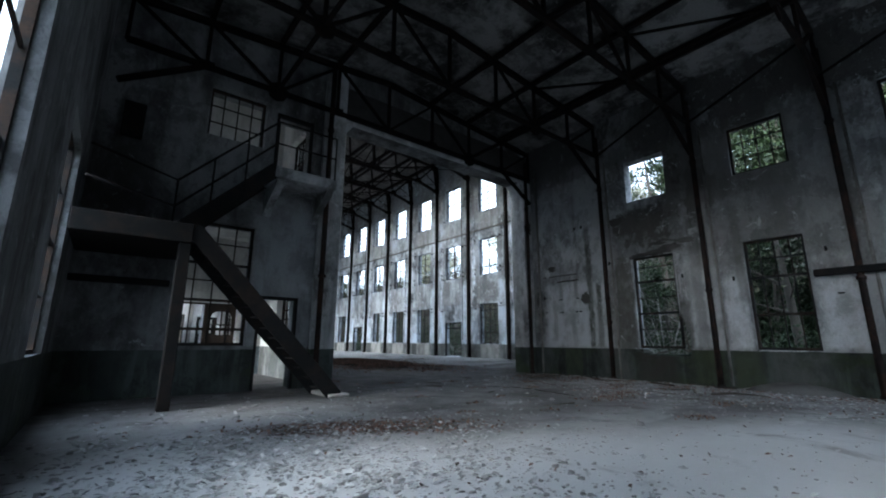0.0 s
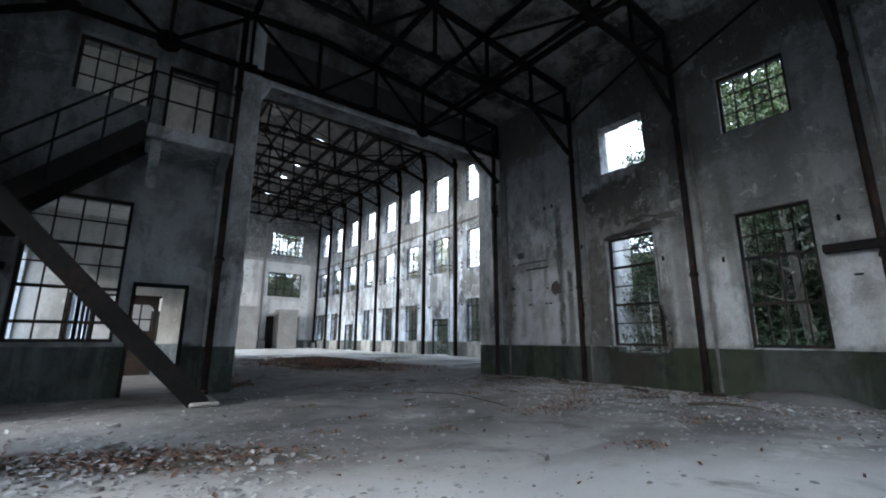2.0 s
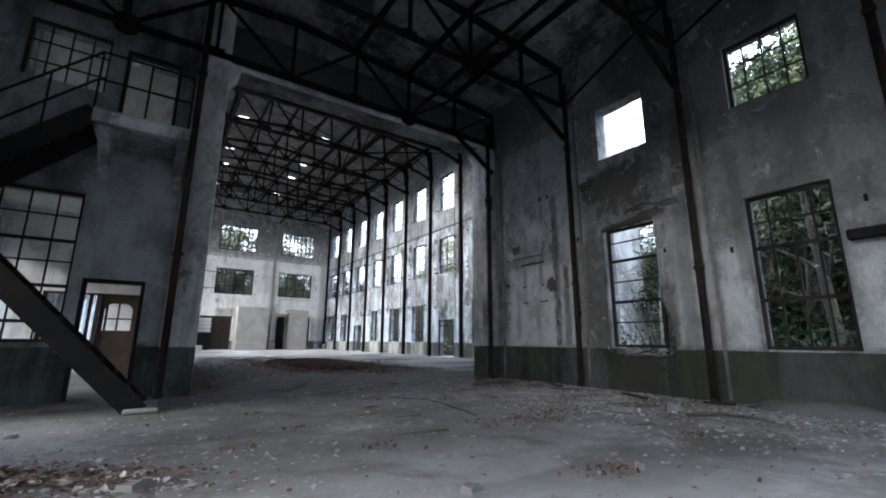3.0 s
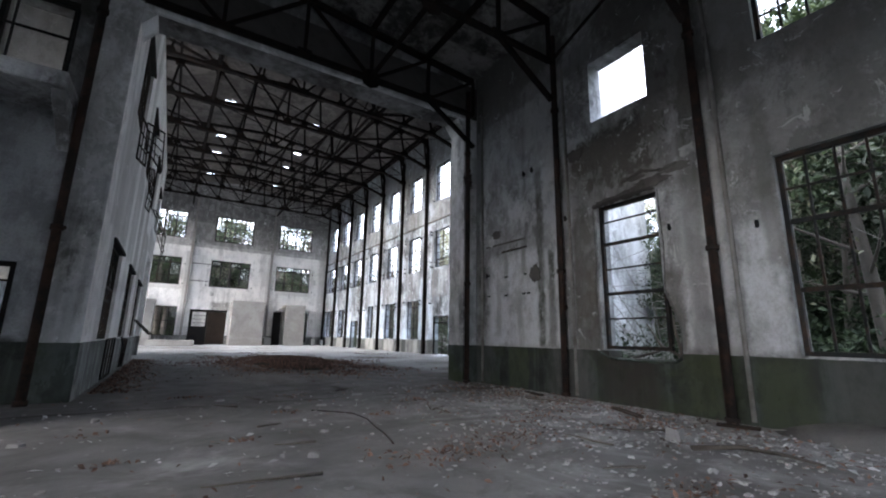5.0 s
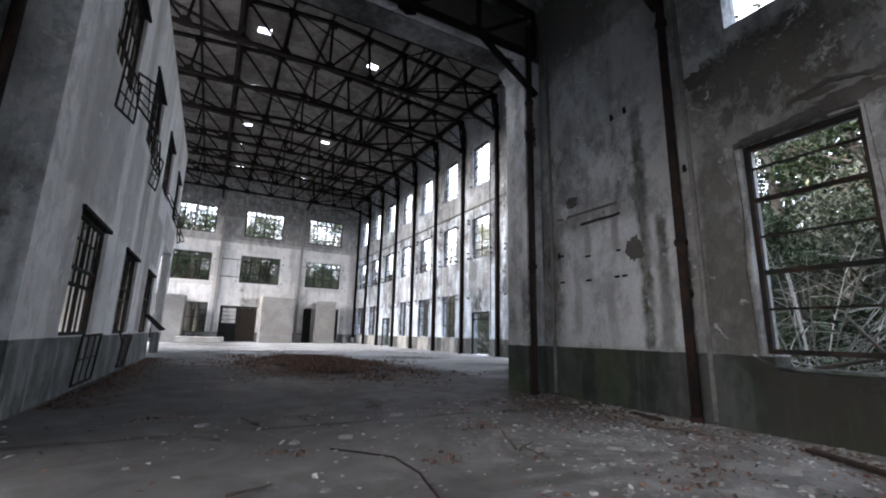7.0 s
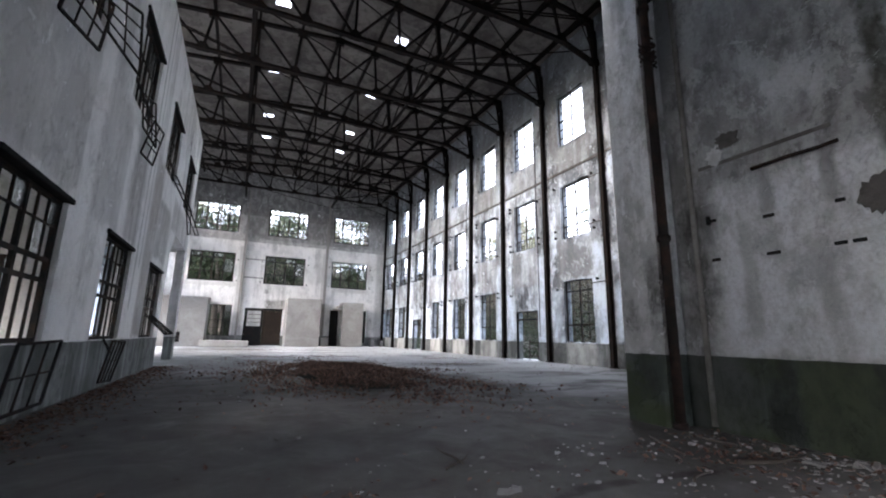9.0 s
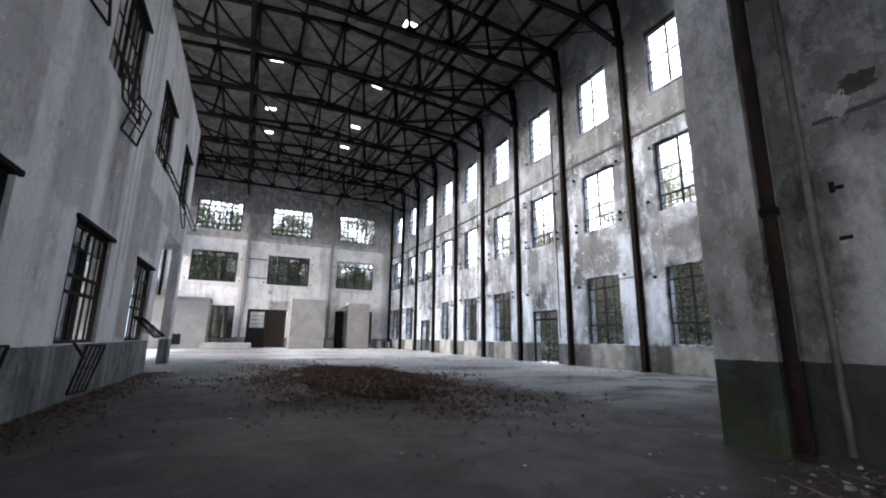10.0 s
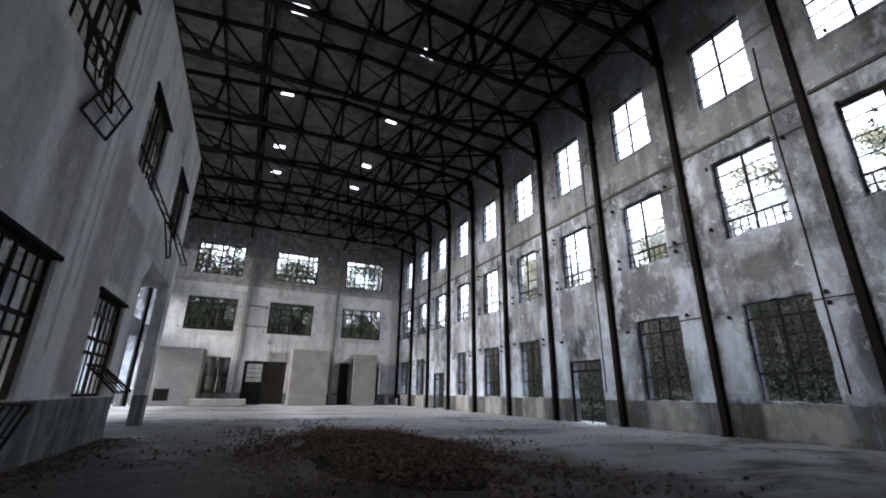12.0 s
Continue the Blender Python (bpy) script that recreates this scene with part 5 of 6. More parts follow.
dd = thing("door_6", "dark double door with white louvred light in the end wall", "door", kind="structure")
part("jamb", boxed(6.85, 6.97, HALL_N + 0.03, HALL_N + 0.13, 0, 3.15), BLACK, dd)
part("head", boxed(6.97, 9.9, HALL_N + 0.03, HALL_N + 0.13, 3.0, 3.15), BLACK, dd)
part("leaf", boxed(6.97, 8.3, HALL_N + 0.06, HALL_N + 0.11, 0.0, 1.6), BLACK, dd)
part("leaf_frame", boxed(8.2, 8.3, HALL_N + 0.06, HALL_N + 0.11, 1.6, 3.0), BLACK, dd)
for k in range(4):
    part("pane", boxed(7.08, 8.15, HALL_N + 0.075, HALL_N + 0.085, 1.64 + k * 0.33, 1.64 + k * 0.33 + 0.29), PL_WHITE, dd, "white painted light")
part("leaf", boxed(8.34, 9.88, HALL_N + 0.2, HALL_N + 0.25, 0.1, 2.95), WOOD, dd)

# ---------------------------------------------------------------- leaves and rubble
def scatter(name, pts, sizes, material, label, category, flat=0.4, seed=1, thick=False):
    """Many small bent leaves at pts, one mesh; each is an island of its own."""
    r = np.random.default_rng(seed)
    pts, sizes = np.asarray(pts, float), np.asarray(sizes, float)
    n = len(pts)
    yaw, tip, rol = r.uniform(0, 6.283, n), r.normal(0, flat, n), r.normal(0, flat, n)
    ux = np.stack([np.cos(yaw) * np.cos(tip), np.sin(yaw) * np.cos(tip), np.sin(tip)], 1)
    side = np.stack([-np.sin(yaw) * np.cos(rol), np.cos(yaw) * np.cos(rol), np.sin(rol)], 1)
    up = np.cross(ux, side)
    s = sizes[:, None]
    v = np.stack([pts - ux * s, pts - side * s * 0.55 + up * s * 0.18, pts + ux * s, pts + side * s * 0.55 + up * s * 0.18], 1).reshape(-1, 3)
    i = np.arange(n) * 4
    f = np.concatenate([np.stack([i, i + 1, i + 2], 1), np.stack([i, i + 2, i + 3], 1)]).tolist()
    me = bpy.data.meshes.new(name)
    me.from_pydata(v.tolist(), [], f)
    me.materials.append(material)
    return me if not label else tagged(new(name, me), label, category, kind="stuff")


def pile_height(x, y):
    dx, dy = (x - 9.3) / 1.75, (y - 17.6) / 4.4
    return 0.15 * max(0, 1 - dx * dx - dy * dy) + (0.05 if dx * dx + dy * dy < 1 else 0)


r = np.random.default_rng(7)
N = 30000
a, q = r.uniform(0, 6.283, N), np.minimum(np.abs(r.normal(0, 0.58, N)), r.uniform(0.6, 1.6, N))
q *= 1 + 0.3 * np.sin(a * 3 + 1) * np.sin(a * 5 + 2) + 0.15 * np.sin(a * 9)
px, py = 9.3 + np.cos(a) * q * 2.35, 17.6 + np.sin(a) * q * 5.2
keep = np.array([noise.noise((x * 1.3, y * 0.9, 5)) > u for x, y, u in zip(px, py, r.uniform(-0.75, 0.12, N))]) | (q < 0.5)
px, py = px[keep], py[keep]
N = len(px)
pz = np.array([max(0.02, pile_height(x, y) * r.uniform(0.75, 1.1)) + 0.012 for x, y in zip(px, py)])
scatter("leaf_pile", np.stack([px, py, pz], 1), r.uniform(0.022, 0.055, N), DEAD, "heap of brown dead leaves on the concrete floor", "leaves", 0.5, 2)


def mound():
    bm = bmesh.new()
    n, rings = 40, 8
    prev = None
    for k in range(rings + 1):
        f = k / rings
        ring = []
        for j in range(n):
            e = 1 + 0.12 * noise.noise((j * 0.4, f * 3, 2))
            x, y = 9.3 + math.cos(j * math.tau / n) * 1.3 * f * e, 17.6 + math.sin(j * math.tau / n) * 3.3 * f * e
            ring.append(bm.verts.new((x, y, 0.13 * max(0, 1 - f * f) * (0.9 + 0.3 * noise.noise((x * 2, y * 2, 0))) + 0.005)))
        if prev:
            for j in range(n):
                bm.faces.new((prev[j], prev[(j + 1) % n], ring[(j + 1) % n], ring[j])).smooth = True
        prev = ring
    bmesh.ops.remove_doubles(bm, verts=bm.verts[:], dist=0.001)
    bmesh.ops.recalc_face_normals(bm, faces=bm.faces[:])
    tagged(part("leaf_mould", bm, SOIL), "dark rotted leaf mould under the heap", "leaves", kind="stuff")


mound()

# strewn leaves: along the block wall, over the hall floor, in the room
strewn = []
for k in range(2600):
    strewn.append((4.45 + abs(r.normal(0, 0.35)), r.uniform(10.5, 21.5), 0.015))
for k in range(1500):
    strewn.append((r.uniform(5, 18.5), r.uniform(10.5, 45), 0.012))
for k in range(1100):
    u, w = r.normal(0, 0.75), r.normal(0, 0.22)
    strewn.append((2.7 + 0.88 * u + 0.47 * w, 4.95 - 0.47 * u + 0.88 * w, 0.012))
for k in range(500):
    strewn.append((r.uniform(0, 11.5), r.uniform(-2, 10), 0.012))
for k in range(700):
    strewn.append((11.75 - abs(r.normal(0, 0.6)), r.uniform(-1, 9.6), 0.014))
for k in range(1500):
    x, y = 11.6 - abs(r.normal(0, 1.5)), r.uniform(0, 9.3)
    if noise.noise((x * 1.4, y * 1.4, 7)) > -0.05:
        strewn.append((x, y, 0.013))
for c, s, m in (((9, 27), (3.2, 0.5), 500), ((14, 21), (1.5, 0.4), 350), ((7, 36), (3, 0.6), 500), ((16, 25), (1.6, 0.5), 300)):
    for k in range(m):
        strewn.append((r.normal(c[0], s[0] * 0.5), r.normal(c[1], s[1]), 0.012))
scatter("leaf_litter", strewn, r.uniform(0.015, 0.042, len(strewn)), DEAD, "scattered brown dead leaves on the floor", "leaves", 0.35, 3)


def rubble():
    rr = random.Random(11)
    bm = bmesh.new()

    def put(x, y, s):
        if noise.noise((x * 0.9, y * 0.9, 3)) < rr.uniform(-0.35, 0.25):
            return
        chunk(bm, (x, y, 0.0), s, s * rr.uniform(0.5, 1), s * rr.uniform(0.25, 0.6), rr)

    for k in range(2200):
        x = ROOM_R - abs(rr.gauss(0, 1.1)) - 0.03
        put(x, rr.uniform(-3, 9.5), rr.choice((0.01, 0.014, 0.022, 0.034)))
    for k in range(1600):
        put(rr.gauss(1.6, 1.3), rr.gauss(4.2, 1.7), rr.choice((0.01, 0.015, 0.025, 0.04)))
    for k in range(1500):
        put(rr.uniform(-0.4, 11), rr.uniform(-3, 9.6), rr.choice((0.008, 0.012, 0.018)))
    for k in range(900):
        put(rr.gauss(9.2, 1.0), rr.gauss(4.0, 1.6), rr.choice((0.01, 0.016, 0.024, 0.036)))
    for k in range(4200):
        x, y = rr.gauss(1.9, 1.3), rr.gauss(3.6, 1.6)
        if x > -0.55:
            s = rr.choice((0.008, 0.011, 0.016, 0.026))
            chunk(bm, (x, y, 0.0), s, s * rr.uniform(0.4, 0.9), s * rr.uniform(0.1, 0.3), rr)
    for k in range(1700):
        x, y = ROOM_R - abs(rr.gauss(0, 1.9)) - 0.03, rr.uniform(-1, 8.2)
        s = rr.choice((0.01, 0.014, 0.02, 0.032))
        chunk(bm, (x, y, 0.0), s, s * rr.uniform(0.4, 0.9), s * rr.uniform(0.15, 0.4), rr)
    for k in range(700):
        put(rr.uniform(5, 18.8), rr.uniform(10, 45), rr.choice((0.012, 0.02, 0.03)))
    for k in range(500):
        put(HALL_R - abs(rr.gauss(0, 0.5)) - 0.03, rr.uniform(10.5, 45), rr.choice((0.02, 0.03, 0.05)))
    tagged(part("rubble", bm, RUBBLE), "crumbled grey plaster rubble and grit on the floor", "rubble", kind="stuff")


rubble()
# curled flakes of fallen paint
fl = []
for k in range(4200):
    x, y = r.normal(1.5, 1.3), r.normal(4.0, 1.3)
    if x > -0.5 and noise.noise((x * 1.1, y * 1.1, 9)) > r.uniform(-0.5, 0.3):
        fl.append((x, y, 0.014))
for k in range(260):
    fl.append((ROOM_R - 0.1 - abs(r.normal(0, 1.6)), r.uniform(-1, 7.2), 0.014))
for k in range(140):
    fl.append((r.uniform(3, 9), r.uniform(0, 9), 0.014))
scatter("paint_flakes", fl, r.uniform(0.012, 0.05, len(fl)) ** 1.0, PAINT, "curled pale flakes of paint strewn over the floor", "flakes", 0.25, 12)
rr = random.Random(23)
for k in range(46):
    x, y = (ROOM_R - 0.2 - abs(rr.gauss(0, 0.8)), rr.uniform(0, 9.3)) if k % 2 else (rr.uniform(0.6, 9), rr.uniform(2.2, 9))
    bm = bmesh.new()
    chunk(bm, (x, y, 0), rr.uniform(0.04, 0.09), rr.uniform(0.03, 0.07), rr.uniform(0.02, 0.045), rr)
    tagged(part("plaster_chunk", bm, RUBBLE), "broken piece of pale plaster lying on the floor", "rubble", "plaster chunks")
for k in range(16):
    x, y, a, n = rr.uniform(6, 11.4), rr.uniform(3, 9.8), rr.uniform(0, 3.14), rr.uniform(0.3, 0.9)
    p = [(x + math.cos(a) * n * f + rr.uniform(-0.03, 0.03), y + math.sin(a) * n * f + rr.uniform(-0.03, 0.03), 0.02) for f in (0, 0.35, 0.7, 1)]
    tagged(part("fallen_twig", tubed(p, 0.014, 5, 0.006), BARK), "thin dark twig lying on the floor", "twig", "fallen twigs")
for x, y, n, a in ((11.35, 7.3, 0.5, 80), (11.1, 5.2, 0.75, 62), (11.4, 3.9, 0.45, 110)):
    ob = tagged(part("fallen_plank", boxed(-0.05, 0.05, -n / 2, n / 2, 0, 0.035, bevel=0.006), WOOD), "dark rotten plank lying near the wall", "plank", "fallen planks")
    ob.matrix_basis = pose(x, y, 0.01, 0, 2, a - 90)
# thin tube laid on the floor in place of a crack
pts = [(7.25, 7.42, 0.006), (7.45, 7.2, 0.008), (7.66, 6.95, 0.008), (7.68, 6.5, 0.009), (7.58, 6.0, 0.008), (7.52, 5.6, 0.008), (7.42, 5.2, 0.006)]
tagged(part("floor_crack", tubed(pts, 0.009, 6), PIPE), "thin dark tube standing in for a crack across the floor", "cable")
g = np.random.default_rng(77)
drift = []
for x, y, reach, count in ((8.6, 4.8, 0.35, 160), (7.6, 4.6, 0.3, 140), (8.0, 6.7, 0.12, 40), (6.75, 2.7, 0.16, 70), (8.64, 2.96, 0.2, 80), (5.2, 5.6, 0.1, 26), (6.2, 6.0, 0.1, 24), (4.9, 6.9, 0.11, 30), (6.9, 7.4, 0.12, 34),
                           (9.6, 5.6, 0.3, 110), (10.6, 4.6, 0.35, 130), (5.6, 4.4, 0.1, 24), (4.4, 5.0, 0.12, 30), (9.0, 7.6, 0.2, 60), (10.9, 7.4, 0.3, 110), (10.8, 8.6, 0.35, 140), (7.4, 8.9, 0.12, 40), (5.9, 9.4, 0.14, 44)):
    q = g.normal(0, 1, (count, 2)) * (reach, reach * 0.55)
    drift += [(x + a, y + b, 0.012 + 0.035 * max(0, 1 - math.hypot(a, b) / reach) * g.random()) for a, b in q]
scatter("leaf_drifts", drift, g.uniform(0.012, 0.04, len(drift)), DEAD, "small dark drifts of dead leaves on the concrete", "leaves", 0.5, 15)
bm = bmesh.new()
chunk(bm, (10.11, 3.95, 0), 0.12, 0.08, 0.11, rr)
tagged(part("concrete_lump", bm, RUBBLE), "angular lump of broken concrete on the floor", "rubble", "plaster chunks")
for p, w in (([(9.84, 3.64, 0.02), (10.2, 3.38, 0.04), (10.3, 3.05, 0.03), (10.24, 2.75, 0.02)], 0.03), ([(10.6, 8.45, 0.02), (10.95, 8.3, 0.03), (11.4, 8.35, 0.02)], 0.024), ([(10.8, 6.9, 0.02), (11.0, 6.5, 0.03), (11.15, 6.0, 0.02)], 0.022)):
    tagged(part("fallen_branch", tubed(p, w, 6, 0.01), BARK), "dark broken branch lying on the rubble", "branch", "fallen branches")
for k in range(26):
    x, y = ROOM_R - 0.15 - abs(rr.gauss(0, 0.35)), rr.uniform(2.5, 8.2)
    bm = bmesh.new()
    chunk(bm, (0, 0, 0), rr.uniform(0.05, 0.13), rr.uniform(0.02, 0.05), 0.015, rr)
    ob = tagged(part("render_slab", bm, PALE_STEEL if k % 3 == 0 else RUBBLE), "thin slab of fallen render at the wall foot", "rubble", "render slabs")
    ob.matrix_basis = pose(x, y, 0.02, rr.uniform(-14, 14), rr.uniform(-14, 14), rr.uniform(0, 180))

# ---------------------------------------------------------------- wood outside
def tree(seed, height, material, label, leaves=1500, spread=1.0, leaf=0.16):
    rr = random.Random(seed)
    top = thing("tree", label, "tree", "wood outside")
    bm = bmesh.new()
    lean = Vector((rr.uniform(-0.08, 0.08), rr.uniform(-0.08, 0.08), 1))
    trunk = [lean * (height * f) for f in (0, 0.25, 0.5, 0.75, 1.0)]
    tube(bm, trunk, height * 0.02 + 0.04, 7, 0.02)
    part("trunk", bm, BARK, top)
    tips = []
    for k in range(11):
        bm = bmesh.new()
        f = 0.28 + 0.68 * k / 11
        a = rr.uniform(0, 6.28)
        n = height * 0.33 * spread * (1.15 - 0.7 * f) * rr.uniform(0.7, 1.2)
        p0 = lean * (height * f)
        d = Vector((math.cos(a), math.sin(a), rr.uniform(0.25, 0.7)))
        p = [p0, p0 + d * n * 0.5, p0 + d * n + Vector((0, 0, rr.uniform(-0.1, 0.25) * n))]
        tube(bm, p, 0.02 + height * 0.004, 5, 0.008)
        tips += [(p[1], n * 0.3), (p[2], n * 0.42), (p[1] * 0.4 + p[2] * 0.6, n * 0.36)]
        for j in range(3):
            b = p0 + d * n * rr.uniform(0.4, 0.9)
            e = b + Vector((rr.uniform(-1, 1), rr.uniform(-1, 1), rr.uniform(-0.1, 0.8))) * n * 0.45
            tube(bm, [b, (b + e) / 2 + Vector((0, 0, 0.05)), e], 0.014, 4, 0.004)
            tips.append((e, n * 0.25))
        part("limb", bm, BARK, top)
    if leaves:
        r = np.random.default_rng(seed)
        pts = []
        for k in range(leaves):
            c, s = tips[rr.randrange(len(tips))]
            g = r.normal(0, 0.55, 3) * (s + 0.15)
            pts.append((c.x + g[0], c.y + g[1], c.z + g[2] * 0.7))
        me = scatter("crown", pts, r.uniform(leaf * 0.55, leaf * 1.2, leaves), material, "", "", 0.9, seed)
        new("crown", me).parent = top
    return top


kinds = [
    (tree(1, 8.5, GREEN, "dark evergreen tree on the slope outside", 4200, 1.0, 0.12), 9),
    (tree(2, 10.5, GREEN, "tall dark evergreen tree on the slope outside", 4600, 0.9, 0.12), 11),
    (tree(3, 6.0, PALE, "pale green leafy tree outside the windows", 2600, 1.2, 0.1), 9),
    (tree(4, 9.0, SUNLIT, "bare grey tree with thin branches outside", 260, 1.2, 0.1), 10),
]
light_tree = tree(6, 9.5, SUNLIT, "tall tree outside, thin leaves coloured pale as if sunlit", 5200, 1.15, 0.1)
light_tree.matrix_basis = pose(35.0, 30.0, ground_z(35.0, 30.0) - 0.1)
rr = random.Random(5)
spots = []
for k in range(46):
    spots.append((rr.uniform(26.5, 38), rr.uniform(2, 66)))
for k in range(22):
    spots.append((rr.uniform(-4, 24), rr.uniform(55, 68)))
for k in range(26):
    spots.append((rr.uniform(19, 29), rr.uniform(-10, 9)))
for x, y in ((17.6, 1.2), (17.2, 3.6), (18.4, 2.4), (19.6, 4.6), (17.8, -1.2)):
    spots.append((x, y))
for k in range(24):
    spots.append((rr.uniform(-3, 22), rr.uniform(51.5, 58)))
for k in range(8):
    spots.append((rr.uniform(-24, -17), rr.uniform(-4, 44)))
low_wood = [(19.4, 8.4), (22.2, 7.6), (18.6, 4.6), (19.8, 6.2), (21.0, 6.4)]
used = set()
for k, (x, y) in enumerate(spots):
    src = kinds[k % 4][0]
    m = pose(x, y, ground_z(x, y) - 0.1, 0, 0, rr.uniform(0, 360))
    if k % 4 in used:
        ob = copy_thing(src, m)
    else:
        src.matrix_basis = m
        ob = src
        used.add(k % 4)
    s = rr.uniform(0.5, 0.68) if k < 46 and k % 4 < 2 else rr.uniform(0.75, 1.15)
    ob.scale = (s, s, s)

bush = []
sizes = []
for k in range(3400):
    if k % 4 == 0:
        x, y = rr.uniform(-4, 23), rr.uniform(50, 60)
    elif k % 4 == 1:
        x, y = rr.uniform(15, 26), rr.uniform(-9, 8)
    elif k % 4 == 2:
        x, y = rr.uniform(15.6, 22), rr.uniform(2, 9)
    else:
        x, y = 22.3 + abs(rr.gauss(0, 4.5)), rr.uniform(9, 50)
    h = rr.uniform(0.25, 1.3)
    z = ground_z(x, y)
    for j in range(44):
        bush.append((x + rr.gauss(0, h * 0.6), y + rr.gauss(0, h * 0.6), z + abs(rr.gauss(0, h * 0.55))))
        sizes.append(rr.uniform(0.045, 0.11))

for k in range(220):
    x, y = rr.uniform(12.9, 15.8), rr.uniform(-2, 9.3)
    h = rr.uniform(0.3, 0.75)
    for j in range(44):
        bush.append((x + rr.gauss(0, h * 0.4), y + rr.gauss(0, h * 0.5), -0.2 + abs(rr.gauss(0, h * 0.8))))
        sizes.append(rr.uniform(0.03, 0.08))
scatter("undergrowth", bush, sizes, GREEN, "dense dark green undergrowth on the bank outside", "undergrowth", 0.9, 9)

# drier, brownish brush higher up the bank
g = np.random.default_rng(31)
brush, sizes = [], []
for k in range(3600):
    x, y = g.uniform(24, 46), g.uniform(-6, 60)
    z, h = ground_z(x, y), g.uniform(0.3, 1.5)
    q = g.normal(0, 1, (34, 3)) * (h * 0.6, h * 0.6, h * 0.5)
    brush += [(x + a, y + b, z + abs(c)) for a, b, c in q]
    sizes += list(g.uniform(0.05, 0.13, 34))
scatter("dry_brush", brush, sizes, BRUSH, "dry brownish brush covering the wooded bank", "undergrowth", 0.9, 10)


def bare_shrub(x, y, h, seed, rise=0.8, stems=13):
    rr = random.Random(seed)
    top = thing("bare_shrub", "leafless pale shrub with arching twigs outside", "shrub", "bare shrubs")
    z = ground_z(x, y)
    for k in range(stems):
        a = rr.uniform(0, 6.28)
        n = h * rr.uniform(0.7, 1.2)
        d = Vector((math.cos(a) * 0.75, math.sin(a) * 0.75, rise))
        p = [Vector((x, y, z)) + d * (n * f) - Vector((0, 0, n * 0.45 * f * f)) for f in (0, 0.3, 0.6, 0.85, 1.0)]
        bm = bmesh.new()
        tube(bm, p, 0.015, 5, 0.004)
        for j in range(6):
            b = p[1].lerp(p[3], rr.random())
            e = b + Vector((rr.uniform(-1, 1), rr.uniform(-1, 1), rr.uniform(-0.4, 0.6))) * n * 0.3
            tube(bm, [b, (b + e) / 2 + Vector((0, 0, 0.04)), e], 0.009, 4, 0.003)
        part("branch", bm, TWIG, top)


for k, (x, y, h) in enumerate(((14.6, 7.6, 2.2), (15.2, 9.0, 2.6), (21.8, 23.5, 1.8), (22.3, 19.5, 2.2), (22.5, 27, 2.4), (22.0, 31, 2.4), (22.4, 15.5, 2.2), (22.2, 35, 2.2), (14.9, 5.9, 2.6), (16.2, 7.0, 3.0), (23.6, 17.5, 2.4), (24.0, 25.0, 2.6), (24.2, 21.4, 2.4), (23.8, 29.2, 2.6))):
    bare_shrub(x, y, h, 40 + k)
bare_shrub(15.7, 7.1, 4.0, 71, 1.25, 11)
bare_shrub(15.2, 6.9, 3.4, 72, 1.25, 8)


def ash_heap():
    bm = bmesh.new()
    n, prev = 26, None
    for k in range(7):
        f = k / 6
        ring = []
        for j in range(n):
            a = math.pi / 2 + math.pi * j / (n - 1)
            x, y = 11.78 + math.cos(a) * 0.55 * f, 2.7 + math.sin(a) * 0.95 * f
            ring.append(bm.verts.new((x, y, 0.2 * (1 - f * f) + 0.02 * noise.noise((x * 6, y * 6, 1)) * (1 - f))))
        if prev:
            for j in range(n - 1):
                bm.faces.new((prev[j], prev[j + 1], ring[j + 1], ring[j])).smooth = True
        prev = ring
    bmesh.ops.remove_doubles(bm, verts=bm.verts[:], dist=0.001)
    bmesh.ops.recalc_face_normals(bm, faces=bm.faces[:])
    tagged(part("ash_heap", bm, BARE), "low dark heap of crumbled plaster against the dado", "rubble", kind="stuff")


ash_heap()


def ragged(name, wall_x, side, cy, cz, ry, rz, seed, material, label, category="damage"):
    """A ragged patch where plaster has fallen off a wall that faces along x."""
    rr = random.Random(seed)
    bm = bmesh.new()
    n = 30
    ring, back = [], []
    for k in range(n):
        a = k * math.tau / n
        e = 0.75 + 0.45 * rr.random() * (1 if k % 3 else 1.3)
        y, z = cy + math.cos(a) * ry * e, cz + math.sin(a) * rz * e
        ring.append(bm.verts.new((wall_x + side * 0.012, y, z)))
        back.append(bm.verts.new((wall_x - side * 0.01, cy + (y - cy) * 1.06, cz + (z - cz) * 1.06)))
    mid = bm.verts.new((wall_x + side * 0.006, cy, cz))
    for k in range(n):
        j = (k + 1) % n
        bm.faces.new((mid, ring[k], ring[j]))
        bm.faces.new((ring[k], back[k], back[j], ring[j]))
    bmesh.ops.recalc_face_normals(bm, faces=bm.faces[:])
    tagged(part(name, bm, material), label, category, kind="structure")


# bare, dark patches round the broken room window and on the hall wall
for k, (cy, cz, ry, rz) in enumerate(((5.75, 3.47, 0.3, 0.05), (5.3, 3.5, 0.32, 0.07), (4.95, 3.58, 0.3, 0.09), (4.55, 3.7, 0.22, 0.07), (5.2, 3.72, 0.16, 0.04))):
    ragged("trim_broken_plaster", ROOM_R, -1, cy, cz, ry, rz, 60 + k, BARE, "dark bare patch where plaster has broken away")

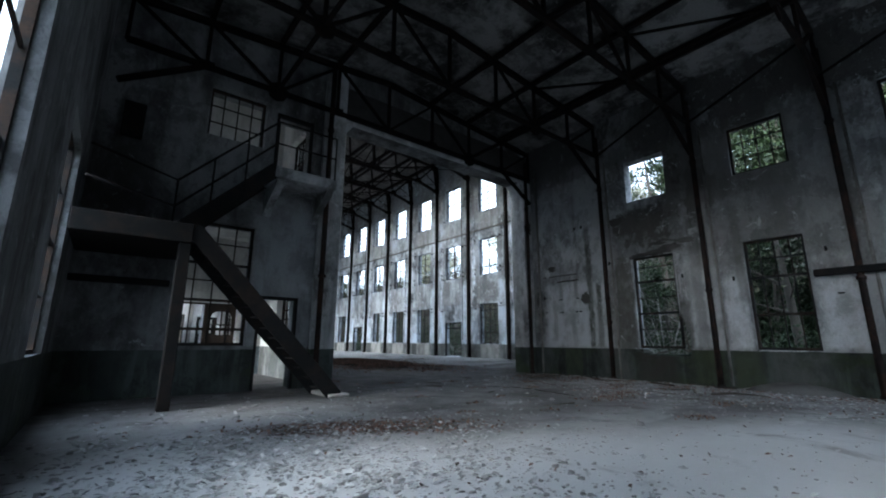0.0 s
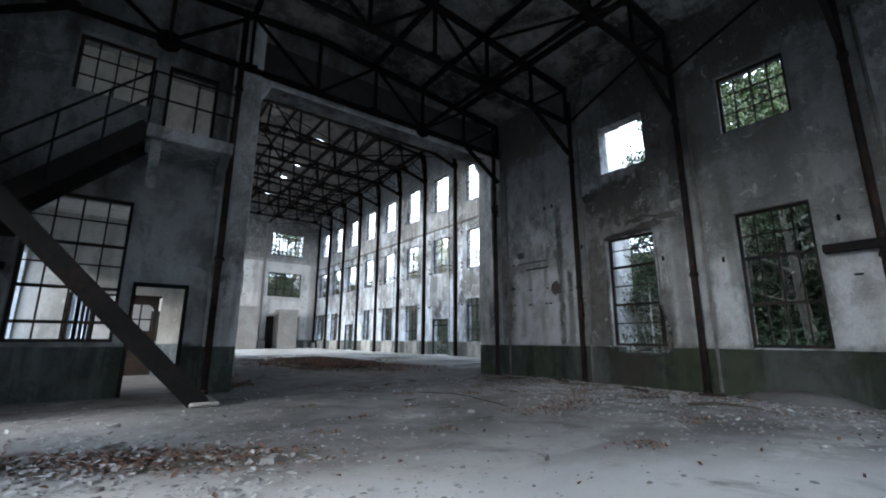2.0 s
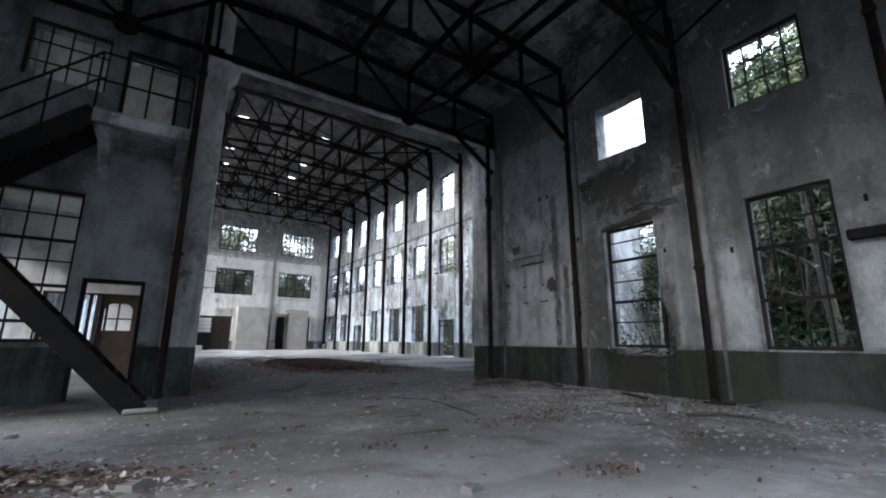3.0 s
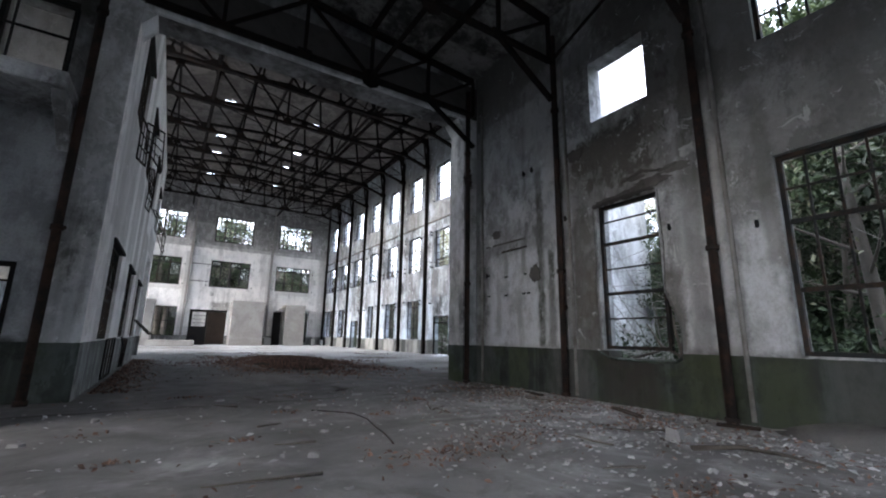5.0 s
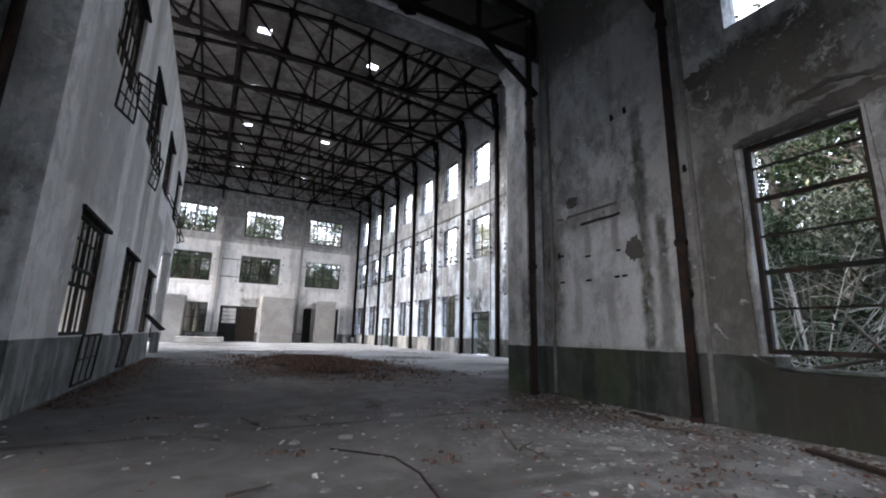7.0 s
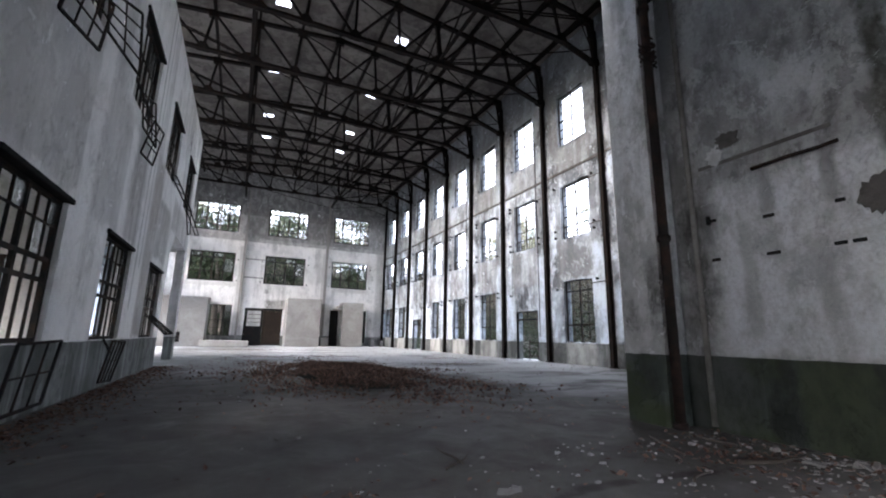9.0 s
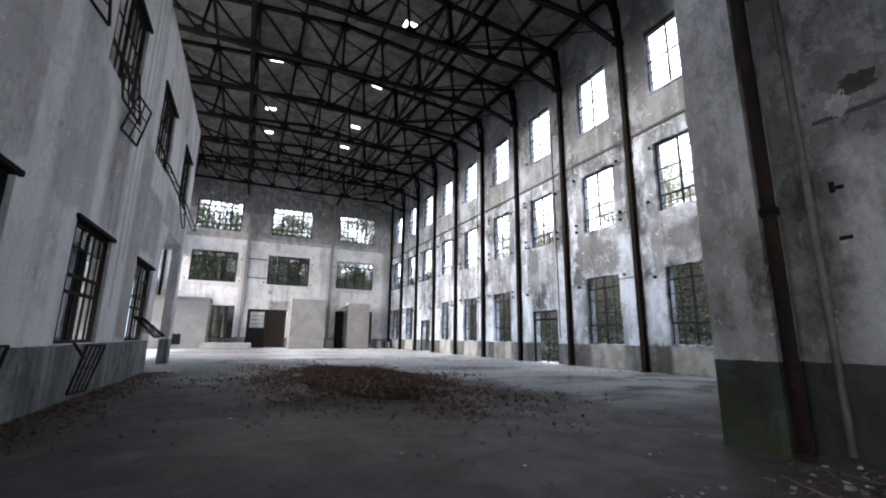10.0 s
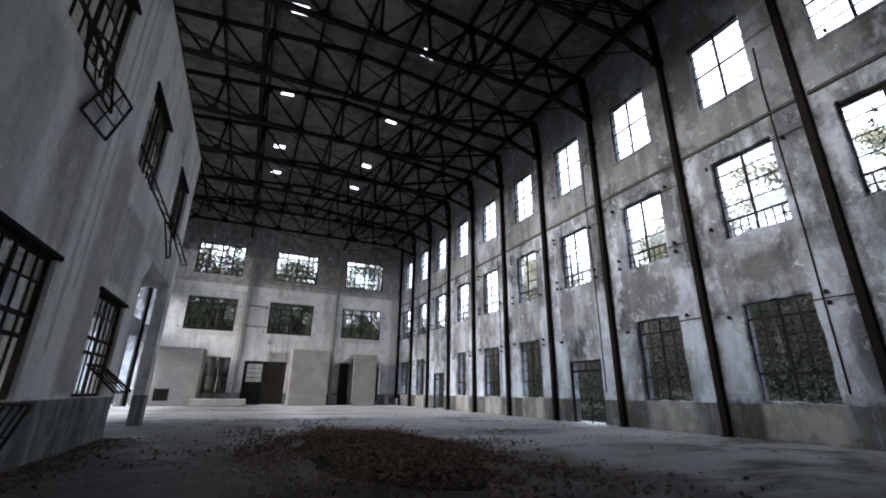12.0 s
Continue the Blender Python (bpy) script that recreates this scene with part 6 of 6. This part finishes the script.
for k, (x, y) in enumerate(low_wood):
    ob = copy_thing(kinds[2][0] if k % 2 else kinds[0][0], pose(x, y, ground_z(x, y) - 0.1, 0, 0, 77 * k))
    ob.scale = (0.75, 0.75, 0.75) if k % 2 else (0.55, 0.55, 0.55)
for k in range(14):
    x, y = -2.5 + 1.75 * k + rr.uniform(-0.6, 0.6), rr.uniform(60, 65) if k % 2 else rr.uniform(52.5, 57)
    ob = copy_thing(light_tree if k % 2 else kinds[(1, 3)[k // 2 % 2]][0], pose(x, y, ground_z(x, y) - 0.1, 0, 0, 50 * k))
    f = rr.uniform(1.2, 1.4)
    ob.scale = (f, f, f)
for k, (x, y) in enumerate(((26.5, 8.6), (28.5, 10.4), (27.0, 11.6), (30.5, 12.0), (25.0, 7.6), (29.0, 8.4))):
    ob = copy_thing(kinds[(0, 3, 1)[k % 3]][0], pose(x, y, ground_z(x, y) - 0.1, 0, 0, 61 * k))
    ob.scale = (1.15, 1.15, 1.15)

for k in range(16):
    x, y = rr.uniform(29, 38), 12 + 2.6 * k + rr.uniform(-1, 1)
    ob = copy_thing(light_tree, pose(x, y, ground_z(x, y) - 0.1, 0, 0, 47 * k))
    f = rr.uniform(0.8, 1.1)
    ob.scale = (f, f, f)

ragged("trim_plaster_patch", ROOM_R, -1, 7.64, 2.38, 0.15, 0.17, 81, BARE, "round grey patch of newer plaster", "patch")


def broken_edge(name, points, out, drop, seed, material, label):
    """A crumbled lip of render along a line on the room's east wall: uneven lumps joined into one piece."""
    rr = random.Random(seed)
    bm = bmesh.new()
    rows = []
    for (ya, za), (yb, zb) in zip(points, points[1:]):
        n = max(2, int(math.hypot(yb - ya, zb - za) / 0.045))
        for k in range(n):
            f = k / n
            y, z = ya + (yb - ya) * f, za + (zb - za) * f
            o, d = out * rr.uniform(0.35, 1.1), drop * rr.uniform(0.45, 1.2)
            rows.append([bm.verts.new(p) for p in ((ROOM_R + 0.02, y, z + d), (ROOM_R - o * 0.7, y, z + d * 0.6), (ROOM_R - o, y, z), (ROOM_R - o * 0.6, y, z - d * 0.6), (ROOM_R + 0.02, y, z - d))])
    for a, b in zip(rows, rows[1:]):
        for k in range(4):
            bm.faces.new((a[k], a[k + 1], b[k + 1], b[k]))
    bmesh.ops.recalc_face_normals(bm, faces=bm.faces[:])
    tagged(part(name, bm, material), label, "damage", kind="structure")


broken_edge("trim_broken_lintel", [(6.1, 3.43), (5.5, 3.47), (4.85, 3.5)], 0.07, 0.06, 3, BARE, "crumbled dark lintel edge over the broken window")
broken_edge("trim_broken_render", [(5.5, 3.72), (5.1, 3.82), (4.75, 3.72), (4.45, 3.78)], 0.05, 0.04, 4, BARE, "loose curl of render hanging over the window")
broken_edge("trim_broken_jamb", [(6.09, 0.9), (6.12, 1.9), (6.08, 2.6), (6.11, 3.4)], 0.03, 0.03, 5, BARE, "crumbled jamb edge of the broken window")
broken_edge("trim_broken_jamb", [(4.86, 3.4), (4.83, 2.5), (4.87, 1.75), (4.76, 1.5), (4.68, 1.2), (4.7, 0.8)], 0.04, 0.035, 6, BARE, "crumbled jamb edge of the broken window")
broken_edge("trim_broken_sill", [(6.15, 0.86), (5.95, 0.73), (5.4, 0.71), (4.8, 0.72), (4.66, 0.84)], 0.06, 0.035, 7, PL_PORTAL, "broken pale sill lip under the window")
for k, p in enumerate(([(12.05, 4.75, 0.75), (11.95, 5.1, 0.95), (12.0, 5.35, 1.3)], [(12.1, 5.7, 0.74), (11.98, 5.2, 0.86), (11.9, 4.85, 0.98)], [(12.0, 4.8, 0.74), (11.96, 4.86, 1.15), (12.02, 4.95, 1.5)])):
    tagged(part("fallen_branch", tubed(p, 0.03, 6, 0.012), BARK), "dark broken branch lodged in the broken window", "branch", "lodged branches")
for k, (cy, cz, ry, rz) in enumerate(((6.45, 4.6, 0.2, 0.12), (4.3, 3.9, 0.15, 0.1), (8.9, 3.45, 0.14, 0.1), (9.05, 3.3, 0.1, 0.12))):
    ragged("trim_flaked_plaster", ROOM_R, -1, cy, cz, ry, rz, 100 + k, PL_PORTAL if k % 2 else BARE, "ragged patch of flaked plaster")
